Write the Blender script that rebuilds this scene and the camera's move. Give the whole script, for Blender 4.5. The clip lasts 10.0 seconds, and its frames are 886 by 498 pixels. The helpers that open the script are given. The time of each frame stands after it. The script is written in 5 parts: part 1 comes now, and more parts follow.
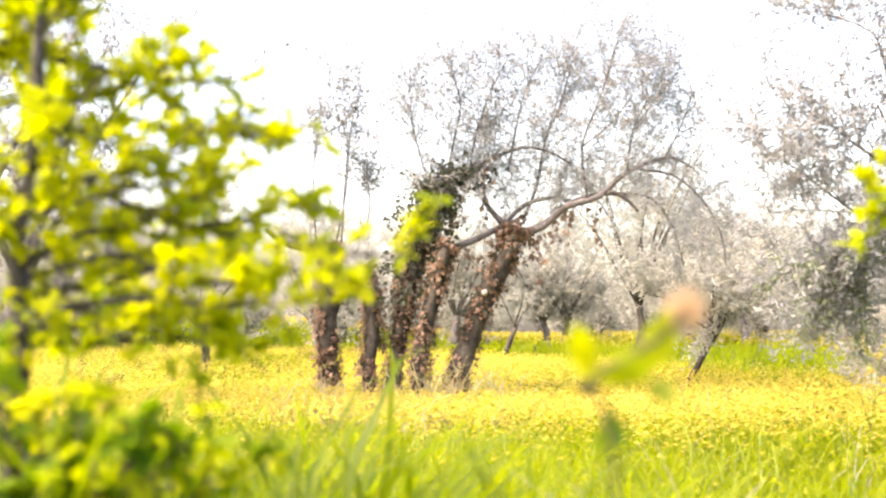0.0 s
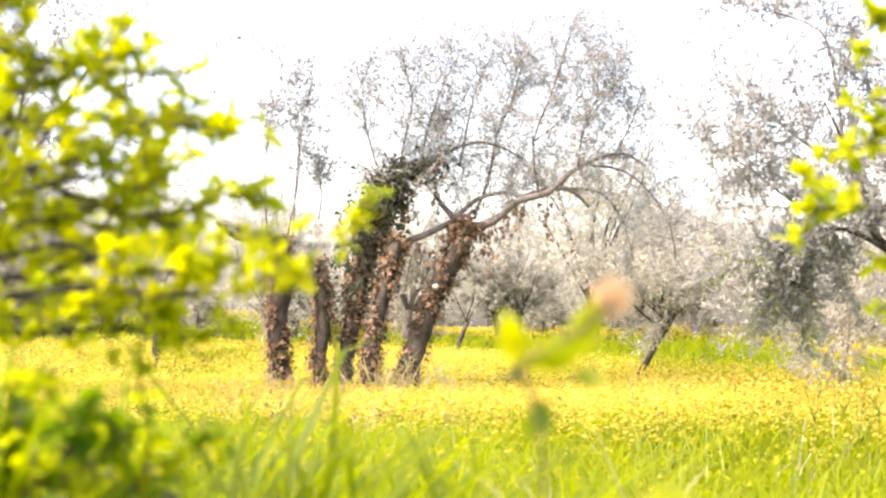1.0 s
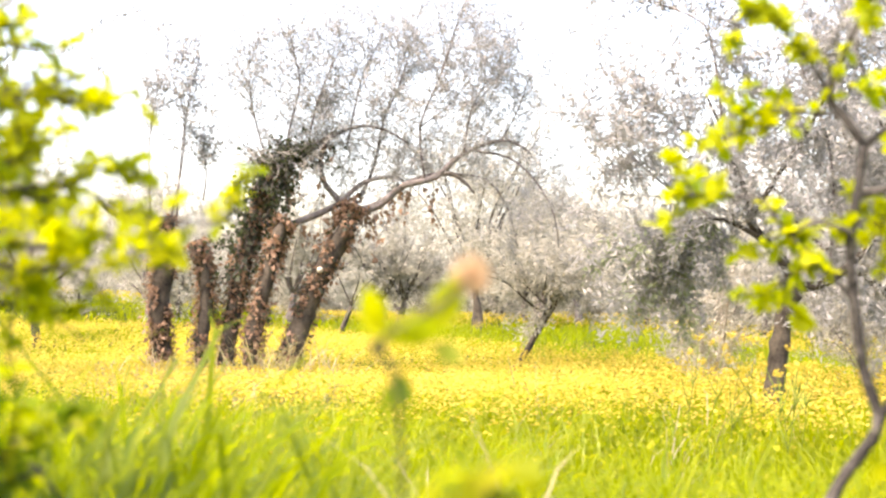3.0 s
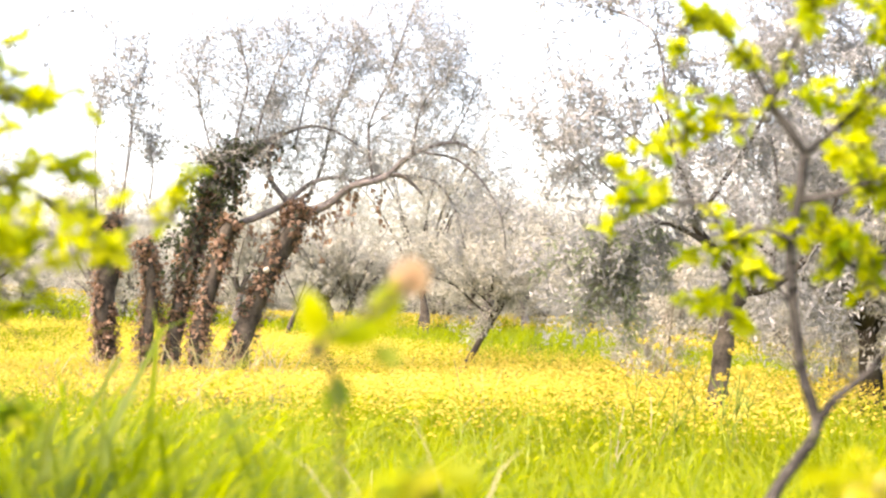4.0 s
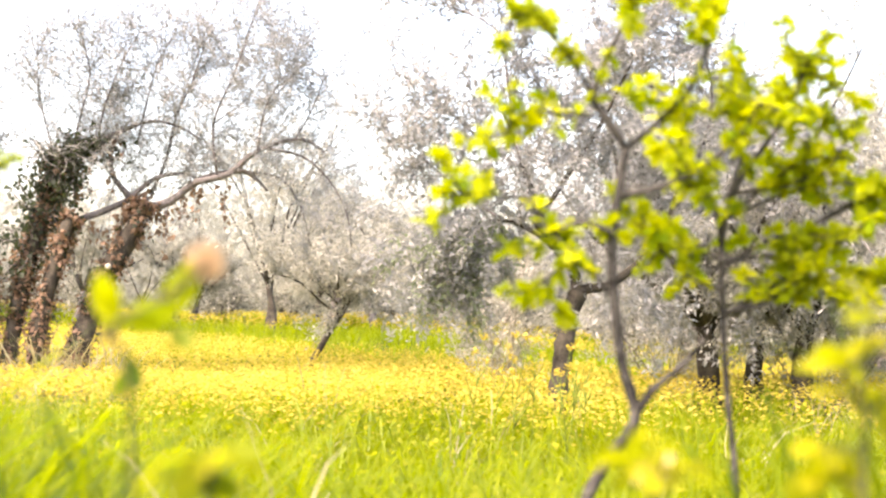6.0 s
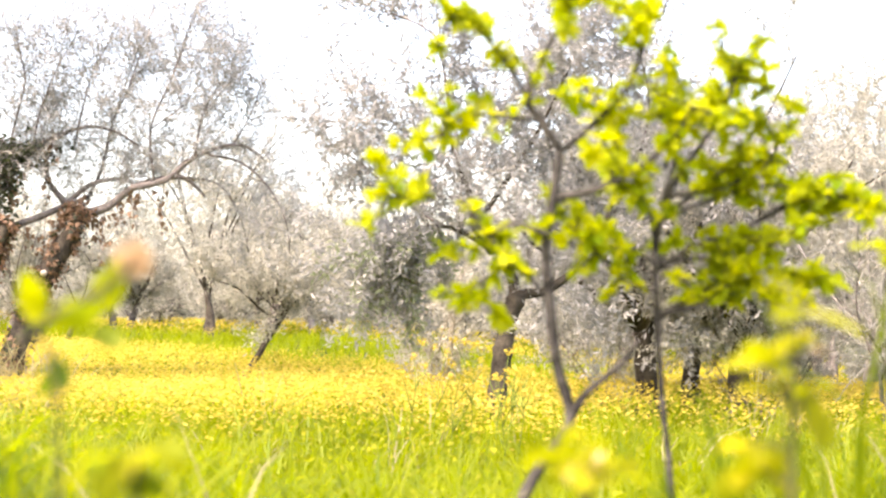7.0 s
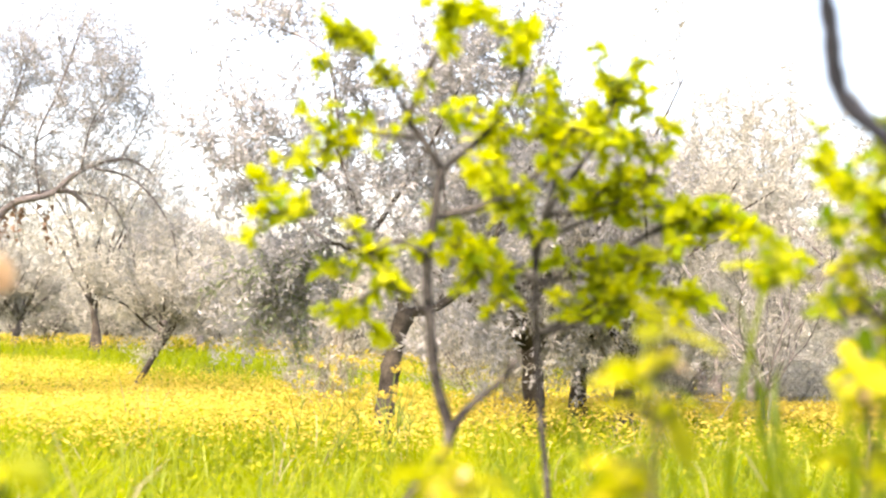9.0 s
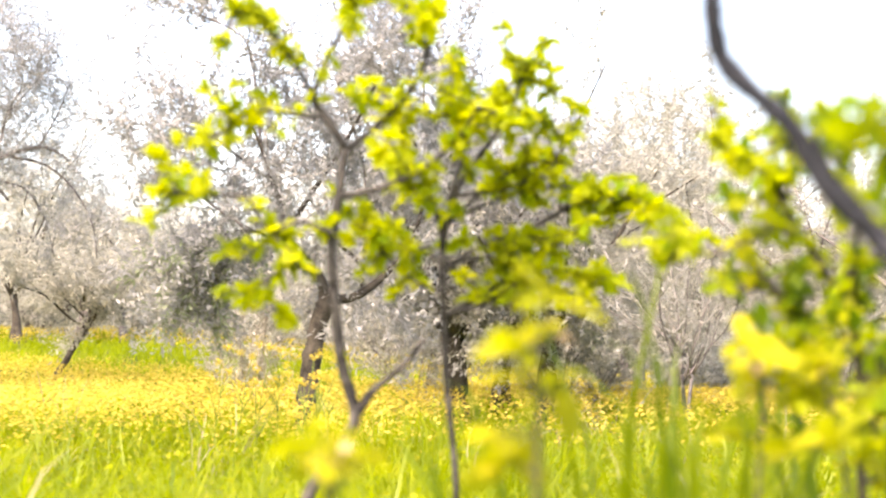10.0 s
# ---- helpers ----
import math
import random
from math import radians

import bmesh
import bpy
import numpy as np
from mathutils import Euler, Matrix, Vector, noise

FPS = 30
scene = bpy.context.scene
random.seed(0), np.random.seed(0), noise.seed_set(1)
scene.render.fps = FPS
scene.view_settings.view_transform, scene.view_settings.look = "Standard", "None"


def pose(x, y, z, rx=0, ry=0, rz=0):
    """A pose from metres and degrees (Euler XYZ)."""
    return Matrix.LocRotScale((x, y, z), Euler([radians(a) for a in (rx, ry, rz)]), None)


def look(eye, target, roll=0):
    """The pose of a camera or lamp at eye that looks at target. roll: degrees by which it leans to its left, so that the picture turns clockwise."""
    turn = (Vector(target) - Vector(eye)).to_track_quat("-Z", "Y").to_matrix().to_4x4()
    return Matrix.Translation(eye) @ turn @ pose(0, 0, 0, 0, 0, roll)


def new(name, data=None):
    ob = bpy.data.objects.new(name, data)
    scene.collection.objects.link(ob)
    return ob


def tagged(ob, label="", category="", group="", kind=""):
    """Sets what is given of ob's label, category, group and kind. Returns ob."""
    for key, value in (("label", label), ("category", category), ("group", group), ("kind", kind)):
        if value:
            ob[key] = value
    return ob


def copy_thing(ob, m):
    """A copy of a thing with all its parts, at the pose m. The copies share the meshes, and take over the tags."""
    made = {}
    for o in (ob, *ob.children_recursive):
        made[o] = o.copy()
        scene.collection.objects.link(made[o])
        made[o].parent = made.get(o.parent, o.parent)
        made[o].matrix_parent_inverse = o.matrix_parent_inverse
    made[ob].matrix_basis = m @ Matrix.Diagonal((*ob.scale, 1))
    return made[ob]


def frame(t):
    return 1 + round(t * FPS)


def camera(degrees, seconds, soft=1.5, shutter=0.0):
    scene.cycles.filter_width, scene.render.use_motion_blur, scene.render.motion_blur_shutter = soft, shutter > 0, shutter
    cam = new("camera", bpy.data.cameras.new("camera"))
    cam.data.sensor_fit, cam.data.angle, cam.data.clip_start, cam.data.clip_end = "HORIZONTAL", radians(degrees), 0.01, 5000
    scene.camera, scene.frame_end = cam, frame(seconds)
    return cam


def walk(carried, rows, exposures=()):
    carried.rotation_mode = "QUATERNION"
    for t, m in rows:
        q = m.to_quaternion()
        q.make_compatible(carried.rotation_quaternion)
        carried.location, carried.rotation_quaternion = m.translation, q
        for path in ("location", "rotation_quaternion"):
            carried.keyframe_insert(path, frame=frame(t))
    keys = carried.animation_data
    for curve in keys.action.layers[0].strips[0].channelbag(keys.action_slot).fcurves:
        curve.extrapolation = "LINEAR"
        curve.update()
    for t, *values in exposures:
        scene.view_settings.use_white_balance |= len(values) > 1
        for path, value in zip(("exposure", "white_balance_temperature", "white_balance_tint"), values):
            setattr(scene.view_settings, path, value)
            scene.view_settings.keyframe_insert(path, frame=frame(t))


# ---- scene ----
# ---- camera and walk ----
cam = camera(31.52, 10.0, soft=2.3)
cam.data.dof.use_dof = True
cam.data.dof.focus_distance = 13.0
cam.data.dof.aperture_fstop = 4.6
ROWS = [
    (0.0, look((0.001, -0.000, 0.801), (0.3870, 9.9735, 1.4178), -0.77)),
    (0.5, look((0.010, -0.018, 0.797), (0.5492, 9.9505, 1.3753), -0.74)),
    (1.0, look((0.015, -0.022, 0.795), (0.6997, 9.9376, 1.3760), -0.61)),
    (1.5, look((0.018, -0.021, 0.790), (0.9165, 9.9249, 1.3098), -0.56)),
    (2.0, look((0.022, -0.022, 0.792), (1.0723, 9.9085, 1.3311), -0.60)),
    (2.5, look((0.026, -0.036, 0.787), (1.2637, 9.8749, 1.2820), -0.25)),
    (4.0, look((0.035, -0.055, 0.789), (1.7632, 9.7820, 1.2805), 0.67)),
    (4.5, look((0.035, -0.058, 0.788), (1.9924, 9.7350, 1.2962), 0.72)),
    (5.0, look((0.044, -0.066, 0.779), (2.2273, 9.6810, 1.2615), 0.95)),
    (5.5, look((0.062, -0.069, 0.779), (2.5040, 9.6162, 1.2596), 0.78)),
    (7.0, look((0.081, -0.069, 0.772), (3.1066, 9.4475, 1.3107), 0.42)),
    (7.5, look((0.086, -0.075, 0.769), (3.3096, 9.3740, 1.3336), 0.12)),
    (8.0, look((0.096, -0.085, 0.769), (3.4716, 9.3097, 1.3572), -0.09)),
    (8.5, look((0.099, -0.076, 0.772), (3.6484, 9.2515, 1.4044), 0.82)),
    (9.0, look((0.097, -0.078, 0.772), (3.7690, 9.2005, 1.4287), 0.69)),
    (9.5, look((0.111, -0.076, 0.758), (4.0316, 9.1037, 1.3609), 1.05)),
    (10.0, look((0.138, -0.071, 0.758), (4.2418, 9.0290, 1.3544), 0.29)),
]
walk(cam, ROWS, exposures=[(0.0, 2.5, 7400, 20), (10.0, 2.5, 7400, 20)])

# ---- world and sun: bright, thinly veiled spring sky ----
SUN_ELEV, SUN_ROT = radians(56), radians(-112)
world = bpy.data.worlds.new("sky")
scene.world = world
world.use_nodes = True
wn = world.node_tree
sky = wn.nodes.new("ShaderNodeTexSky")
sky.sky_type, sky.sun_disc = "NISHITA", False
sky.sun_elevation, sky.sun_rotation = SUN_ELEV, SUN_ROT
sky.air_density, sky.dust_density, sky.ozone_density = 1.0, 4.5, 0.3
wn.nodes["Background"].inputs["Strength"].default_value = 0.15
wn.links.new(sky.outputs[0], wn.nodes["Background"].inputs["Color"])
sun_data = bpy.data.lights.new("sun", "SUN")
sun_data.energy, sun_data.angle, sun_data.color = 1.5, radians(12), (1.0, 0.95, 0.86)
sun = new("sun", sun_data)
sun_way = Vector((math.sin(SUN_ROT) * math.cos(SUN_ELEV), math.cos(SUN_ROT) * math.cos(SUN_ELEV), math.sin(SUN_ELEV)))
sun.matrix_world = look(sun_way * 50, (0, 0, 0))


# ---- materials ----
def material(name, dark, light, scale=8.0, rough=0.7, bump=0.0, through_light=None, vary="island", fine=60.0, gloss=0.3):
    """Two-scale mottled surface between two colours; through_light adds the glow of a thin leaf lit from behind."""
    m = bpy.data.materials.new(name)
    m.use_nodes = True
    n, l = m.node_tree.nodes, m.node_tree.links
    bsdf = n["Principled BSDF"]
    bsdf.inputs["Roughness"].default_value = rough
    bsdf.inputs["Specular IOR Level"].default_value = gloss
    geo = n.new("ShaderNodeNewGeometry")
    info = n.new("ShaderNodeObjectInfo")
    pos = n.new("ShaderNodeTexCoord")
    big = n.new("ShaderNodeTexNoise")
    big.inputs["Scale"].default_value = scale
    big.inputs["Detail"].default_value = 5
    small = n.new("ShaderNodeTexNoise")
    small.inputs["Scale"].default_value = fine
    small.inputs["Detail"].default_value = 3
    l.new(pos.outputs["Object"], big.inputs["Vector"])
    l.new(pos.outputs["Object"], small.inputs["Vector"])
    rnd = geo.outputs["Random Per Island"] if vary == "island" else info.outputs["Random"]
    add = n.new("ShaderNodeMath")
    add.operation = "MULTIPLY_ADD"
    l.new(rnd, add.inputs[0])
    add.inputs[1].default_value = 0.55 if vary != "none" else 0.0
    mid = n.new("ShaderNodeMath")
    mid.operation = "MULTIPLY_ADD"
    l.new(small.outputs["Fac"], mid.inputs[0])
    mid.inputs[1].default_value = 0.5
    l.new(big.outputs["Fac"], mid.inputs[2])
    l.new(mid.outputs[0], add.inputs[2])
    ramp = n.new("ShaderNodeValToRGB")
    lo, hi = (0.55, 0.95) if vary == "none" else (0.65, 1.35)
    ramp.color_ramp.elements[0].position = 0.0
    ramp.color_ramp.elements[0].color = (*dark, 1)
    ramp.color_ramp.elements[1].color = (*light, 1)
    span = n.new("ShaderNodeMapRange")
    span.inputs["From Min"].default_value, span.inputs["From Max"].default_value = lo, hi
    l.new(add.outputs[0], span.inputs["Value"])
    l.new(span.outputs[0], ramp.inputs["Fac"])
    l.new(ramp.outputs["Color"], bsdf.inputs["Base Color"])
    if bump:
        b = n.new("ShaderNodeBump")
        b.inputs["Strength"].default_value = bump
        b.inputs["Distance"].default_value = 0.02
        l.new(mid.outputs[0], b.inputs["Height"])
        l.new(b.outputs[0], bsdf.inputs["Normal"])
    if through_light:
        t = n.new("ShaderNodeBsdfTranslucent")
        t.inputs["Color"].default_value = (*through_light, 1)
        mix = n.new("ShaderNodeMixShader")
        mix.inputs["Fac"].default_value = 0.5
        l.new(bsdf.outputs[0], mix.inputs[1])
        l.new(t.outputs[0], mix.inputs[2])
        l.new(mix.outputs[0], n["Material Output"].inputs["Surface"])
    return m


BARK = material("olive bark", (0.07, 0.063, 0.06), (0.24, 0.21, 0.195), 9, 0.9, 0.8, vary="none", fine=45)
DARK_BARK = material("dark bark", (0.024, 0.020, 0.015), (0.098, 0.082, 0.063), 9, 0.9, 0.8, vary="none", fine=45)
GREY_BARK = material("sapling bark", (0.010, 0.009, 0.008), (0.095, 0.085, 0.076), 30, 0.85, 0.9, vary="none", fine=110)
BOUGH_BARK = material("smooth dark bough bark", (0.008, 0.009, 0.013), (0.034, 0.036, 0.047), 25, 0.8, 0.5, vary="none", fine=120)
TWIG = material("grey twig", (0.15, 0.147, 0.132), (0.33, 0.322, 0.29), 12, 0.85, 0.2, vary="none")
PALE_TWIG = material("pale twig", (0.18, 0.155, 0.13), (0.42, 0.37, 0.31), 12, 0.85, 0.2, vary="none")
CUT_WOOD = material("cut wood", (0.33, 0.29, 0.23), (0.55, 0.5, 0.42), 30, 0.8, 0.2, vary="none")
DRY_IVY = material("dry ivy leaf", (0.06, 0.042, 0.032), (0.42, 0.28, 0.19), 7, 0.65, 0, (0.30, 0.18, 0.10))
GREEN_IVY = material("green ivy leaf", (0.028, 0.034, 0.026), (0.10, 0.105, 0.07), 5, 0.5, 0, (0.06, 0.085, 0.03))
OLIVE = material("olive leaf", (0.15, 0.152, 0.15), (0.46, 0.458, 0.45), 2, 0.4, 0, (0.34, 0.34, 0.315), gloss=0.6)
OLIVE_DARK = material("dense olive leaf", (0.13, 0.162, 0.09), (0.36, 0.405, 0.26), 2, 0.55, 0, (0.28, 0.34, 0.17), gloss=0.2)
OLIVE_PALE = material("pale olive leaf", (0.24, 0.238, 0.20), (0.53, 0.518, 0.45), 1.5, 0.5, 0, (0.43, 0.42, 0.335), gloss=0.5)
SPRING = material("spring leaf", (0.10, 0.18, 0.005), (0.345, 0.355, 0.008), 20, 0.5, 0, (0.48, 0.55, 0.005), vary="object", gloss=0.1)
SPRING_BRIGHT = material("bright hawthorn leaf", (0.17, 0.235, 0.005), (0.42, 0.415, 0.008), 20, 0.5, 0, (0.66, 0.69, 0.006), vary="object", gloss=0.1)
SPRING_PALE = material("pale young leaf", (0.09, 0.15, 0.005), (0.38, 0.34, 0.012), 20, 0.5, 0, (0.42, 0.44, 0.006), vary="object", gloss=0.08)
# darker copy of the spring leaf: shade within the foliage, put into the colour
SPRING_SHADED = material("green leaf with painted shade", (0.018, 0.065, 0.003), (0.14, 0.20, 0.005), 20, 0.5, 0, (0.16, 0.27, 0.003), vary="object", gloss=0.12)
BUD = material("pink young leaf", (0.55, 0.36, 0.20), (0.80, 0.58, 0.38), 14, 0.5, 0, (0.75, 0.52, 0.32), vary="object")
GRASS = material("grass blade", (0.044, 0.092, 0.002), (0.225, 0.255, 0.004), 0.7, 0.5, 0, (0.305, 0.365, 0.003), gloss=0.15)
GRASS_DEEP = material("deep green blade", (0.024, 0.062, 0.002), (0.15, 0.19, 0.005), 1.2, 0.5, 0, (0.21, 0.28, 0.003), gloss=0.15)
PALE_GRASS = material("pale grass blade", (0.11, 0.17, 0.008), (0.33, 0.37, 0.05), 0.9, 0.45, 0, (0.33, 0.38, 0.025), gloss=0.3)
STRAW = material("straw blade", (0.24, 0.21, 0.11), (0.48, 0.43, 0.27), 0.8, 0.7, 0, (0.34, 0.30, 0.14))
PETAL = material("yellow petal", (0.46, 0.342, 0.033), (0.60, 0.478, 0.12), 1.0, 0.6, 0, (0.50, 0.40, 0.055), gloss=0.1)
HERB = material("meadow herb leaf", (0.08, 0.12, 0.006), (0.34, 0.32, 0.02), 1.2, 0.55, 0, (0.40, 0.42, 0.012), gloss=0.15)
WEED_STALK = material("weed stalk", (0.02, 0.024, 0.008), (0.07, 0.068, 0.022), 30, 0.7, 0.2, vary="none")
GROUND = material("meadow ground", (0.028, 0.042, 0.005), (0.10, 0.105, 0.010), 0.5, 0.95, 0.6, vary="none", fine=9, gloss=0.05)


# ---- mesh helpers ----
class Build:
    """Gathers points and faces for one mesh."""

    def __init__(self):
        self.v, self.f, self.n = [], [], 0

    def tube(self, pts, radii, sides=6, rough=0.0, rng=None):
        pts = [Vector(p) for p in pts]
        prev = None
        for i, p in enumerate(pts):
            d = (pts[min(i + 1, len(pts) - 1)] - pts[max(i - 1, 0)]).normalized()
            a = d.orthogonal().normalized() if prev is None else (prev - d * prev.dot(d)).normalized()
            prev = a
            b = d.cross(a)
            for k in range(sides):
                g = 2 * math.pi * k / sides
                r = radii[i] * (1 + (rng.uniform(-rough, rough) if rng else 0))
                self.v.append(tuple(p + (a * math.cos(g) + b * math.sin(g)) * r))
            if i:
                o = self.n + (i - 1) * sides
                for k in range(sides):
                    k2 = (k + 1) % sides
                    self.f.append((o + k, o + k2, o + sides + k2, o + sides + k))
        o = self.n + (len(pts) - 1) * sides
        self.f.append(tuple(range(o, o + sides)))
        self.f.append(tuple(range(self.n + sides - 1, self.n - 1, -1)))
        self.n += len(pts) * sides

    def mesh(self, name, mat, smooth=True):
        me = bpy.data.meshes.new(name)
        me.from_pydata(self.v, [], self.f)
        me.materials.append(mat)
        if smooth:
            me.shade_smooth()
        return me


def scatter_mesh(name, mat, template, faces, pos, right, ahead, size):
    """One mesh of many small pieces: template points laid out in each piece's own axes."""
    pos, right, ahead = np.asarray(pos, float), np.asarray(right, float), np.asarray(ahead, float)
    n, tpl = len(pos), np.asarray(template, float)
    right = right / np.maximum(np.linalg.norm(right, axis=1, keepdims=True), 1e-6)
    up = np.cross(right, ahead)
    up = up / np.maximum(np.linalg.norm(up, axis=1, keepdims=True), 1e-6)
    ahead = np.cross(up, right)
    s = np.asarray(size, float).reshape(n, 1, -1)
    t = tpl[None] * s
    v = pos[:, None] + t[..., :1] * right[:, None] + t[..., 1:2] * ahead[:, None] + t[..., 2:] * up[:, None]
    k = len(tpl)
    f = (np.asarray(faces)[None] + (np.arange(n) * k)[:, None, None]).reshape(-1, 3)
    me = bpy.data.meshes.new(name)
    me.vertices.add(n * k)
    me.vertices.foreach_set("co", v.reshape(-1))
    me.loops.add(len(f) * 3)
    me.loops.foreach_set("vertex_index", f.reshape(-1).astype(np.int32))
    me.polygons.add(len(f))
    me.polygons.foreach_set("loop_start", np.arange(0, len(f) * 3, 3, dtype=np.int32))
    me.update(calc_edges=True)
    me.materials.append(mat)
    return me


# narrow folded olive leaf, broad ivy leaf, flower of five petals
OLIVE_T = ((0, 0, 0), (0.15, 0.45, 0.04), (0, 1, -0.08), (-0.15, 0.45, 0.04))
OLIVE_F = ((0, 1, 2), (0, 2, 3))
IVY_T = ((0, 0, 0), (0.45, 0.15, 0.1), (0.3, 0.45, 0.02), (0, 1, -0.15), (-0.3, 0.45, 0.02), (-0.45, 0.15, 0.1))
IVY_F = ((0, 1, 2), (0, 2, 3), (0, 3, 4), (0, 4, 5))
FLOWER_T = [(0, 0, -0.12)] + [((1.0 if k % 2 == 0 else 0.55) * 0.5 * math.cos(math.pi * k / 5), (1.0 if k % 2 == 0 else 0.55) * 0.5 * math.sin(math.pi * k / 5), 0.06 if k % 2 == 0 else 0) for k in range(10)]
FLOWER_F = [(0, 1 + k, 1 + (k + 1) % 10) for k in range(10)]
BLOSSOM_T = [(0, 0, -0.15)] + [(0.5 * math.cos(2 * math.pi * k / 5), 0.5 * math.sin(2 * math.pi * k / 5), 0.05) for k in range(5)]
BLOSSOM_F = [(0, 1 + k, 1 + (k + 1) % 5) for k in range(5)]
BLADE_T = ((-0.4, 0, 0), (0.4, 0, 0), (-0.5, 0.07, 0.42), (0.5, 0.07, 0.42), (-0.36, 0.30, 0.76), (0.36, 0.30, 0.76), (-0.2, 0.62, 0.94), (0.2, 0.62, 0.94), (0, 0.95, 0.97))
BLADE_F = ((0, 1, 3), (0, 3, 2), (2, 3, 5), (2, 5, 4), (4, 5, 7), (4, 7, 6), (6, 7, 8))


def rand_dirs(rs, n, z=1.0):
    d = rs.normal(size=(n, 3)) * (1, 1, z)
    return d / np.linalg.norm(d, axis=1, keepdims=True)


def thing(name, x, y, z, label, category, group=""):
    ob = new(name)
    ob.location = (x, y, z)
    return tagged(ob, label, category, group)


def part(name, me, parent, label="", kind=""):
    """Links a mesh given in world coordinates as one part under a thing standing unturned."""
    ob = new(name, me)
    ob.parent = parent
    base = parent.location if parent.parent is None else parent.location + parent.parent.location
    ob.matrix_parent_inverse = Matrix.Translation(-base)
    return tagged(ob, label, kind=kind)


def ground_z(x, y):
    """Level near by; the meadow climbs gently ahead, more to the left, and stays low to the right."""
    d, az = np.hypot(x, y), np.degrees(np.arctan2(x, y))
    left = np.interp(d, (8, 11, 14, 18, 22, 30, 42, 60, 90), (0, 0.03, 0.10, 0.25, 0.40, 0.80, 1.45, 1.9, 2.1))
    ahead = np.interp(d, (8, 11, 14, 18, 25, 32, 42, 60, 90), (0, 0.04, 0.13, 0.33, 0.60, 0.76, 0.90, 1.0, 1.05))
    right = np.interp(d, (8, 11, 14, 25, 42, 90), (0, 0.02, 0.05, 0.10, 0.16, 0.2))
    a = np.clip((az + 6) / 12, 0, 1)
    b = np.clip((az - 13) / 14, 0, 1)
    a, b = a * a * (3 - 2 * a), b * b * (3 - 2 * b)
    rise = (left * (1 - a) + ahead * a) * (1 - b) + right * b
    back = np.clip((np.abs(az) - 60) / 40, 0, 1)
    return rise * (1 - back) + 0.03 * np.sin(x * 0.9) * np.cos(y * 0.7)


def rooted(pts):
    """The line, drawn on from its foot into the ground."""
    a, b = Vector(pts[0]), Vector(pts[1])
    way = a - b
    way.z = min(way.z, -0.6 * way.length)
    k = (a.z - float(ground_z(a.x, a.y)) + 0.06) / -way.z
    return [a + way * k, *pts] if k > 0 else list(pts)


# ---- ground: one sheet to the horizon ----
bm = bmesh.new()
rings = [0.6 * 1.09 ** k for k in range(100)]
cols = []
for az in range(0, 360, 3):
    a = radians(az)
    cols.append([bm.verts.new((r * math.sin(a), r * math.cos(a), float(ground_z(r * math.sin(a), r * math.cos(a))))) for r in rings])
mid = bm.verts.new((0, 0, 0))
for i, c in enumerate(cols):
    e = cols[(i + 1) % len(cols)]
    bm.faces.new((mid, e[0], c[0]))
    for k in range(len(rings) - 1):
        bm.faces.new((c[k], e[k], e[k + 1], c[k + 1]))
me = bpy.data.meshes.new("ground")
bm.to_mesh(me)
bm.free()
me.materials.append(GROUND)
me.shade_smooth()
tagged(new("ground", me), "flowering meadow ground of grass and yellow blossom", "ground", kind="structure")


# ---- meadow: grass and flowers ----
def wedge(rs, n, d0, d1, a0=-30, a1=56, power=0.5):
    d = d0 + (d1 - d0) * rs.uniform(size=n) ** power
    a = np.radians(rs.uniform(a0, a1, n))
    return d * np.sin(a), d * np.cos(a), d


def patches(x, y, s, seed):
    return np.array([noise.noise(Vector((px * s, py * s, seed))) for px, py in zip(x, y)])


def grass(name, n, d0, d1, h0, h1, w0, w1, mat, label, seed, lean=0.35, power=0.5, clump=0.0, a0=-30, a1=56, tuft=9, spread=0.05, arch=(0.3, 1.2), wave=1.0):
    """Blades in tufts that lean apart; clump: how patchy the tufts stand, wave: how far their height comes and goes."""
    rs = np.random.RandomState(seed)
    x, y, d = wedge(rs, n // tuft, d0, d1, a0, a1, power)
    p = patches(x, y, 1.3, seed)
    keep = p > rs.uniform(-1, 1, len(x)) * (1 - clump) - 0.5 + clump
    x, y, p = x[keep], y[keep], p[keep]
    tall = np.clip((1 + wave * (0.35 * p + 0.5 * patches(x, y, 0.5, seed + 9))) * rs.uniform(0.75, 1.15, len(x)), 0.5, 1.2)
    sway = rs.uniform(-0.5, 0.5, len(x))
    x, y, tall, sway = (np.repeat(q, tuft) for q in (x, y, tall, sway))
    n = len(x)
    ox, oy = rs.normal(0, spread, n), rs.normal(0, spread, n)
    x, y = x + ox, y + oy
    h = rs.uniform(h0, h1, n) * tall
    w = rs.uniform(w0, w1, n)
    a = np.arctan2(oy, ox) - np.pi / 2 + rs.normal(0, 0.8, n) + sway
    side = np.stack([np.cos(a), np.sin(a), rs.uniform(-0.3, 0.3, n) * lean], 1)
    fwd = np.stack([-np.sin(a), np.cos(a), rs.uniform(-lean, lean * 0.4, n)], 1)
    size = np.stack([w, h * rs.uniform(*arch, n), h], 1)
    me = scatter_mesh(name, mat, BLADE_T, BLADE_F, np.stack([x, y, ground_z(x, y) - 0.02], 1), side, fwd, size)
    return tagged(new(name, me), label, "grass", kind="stuff")


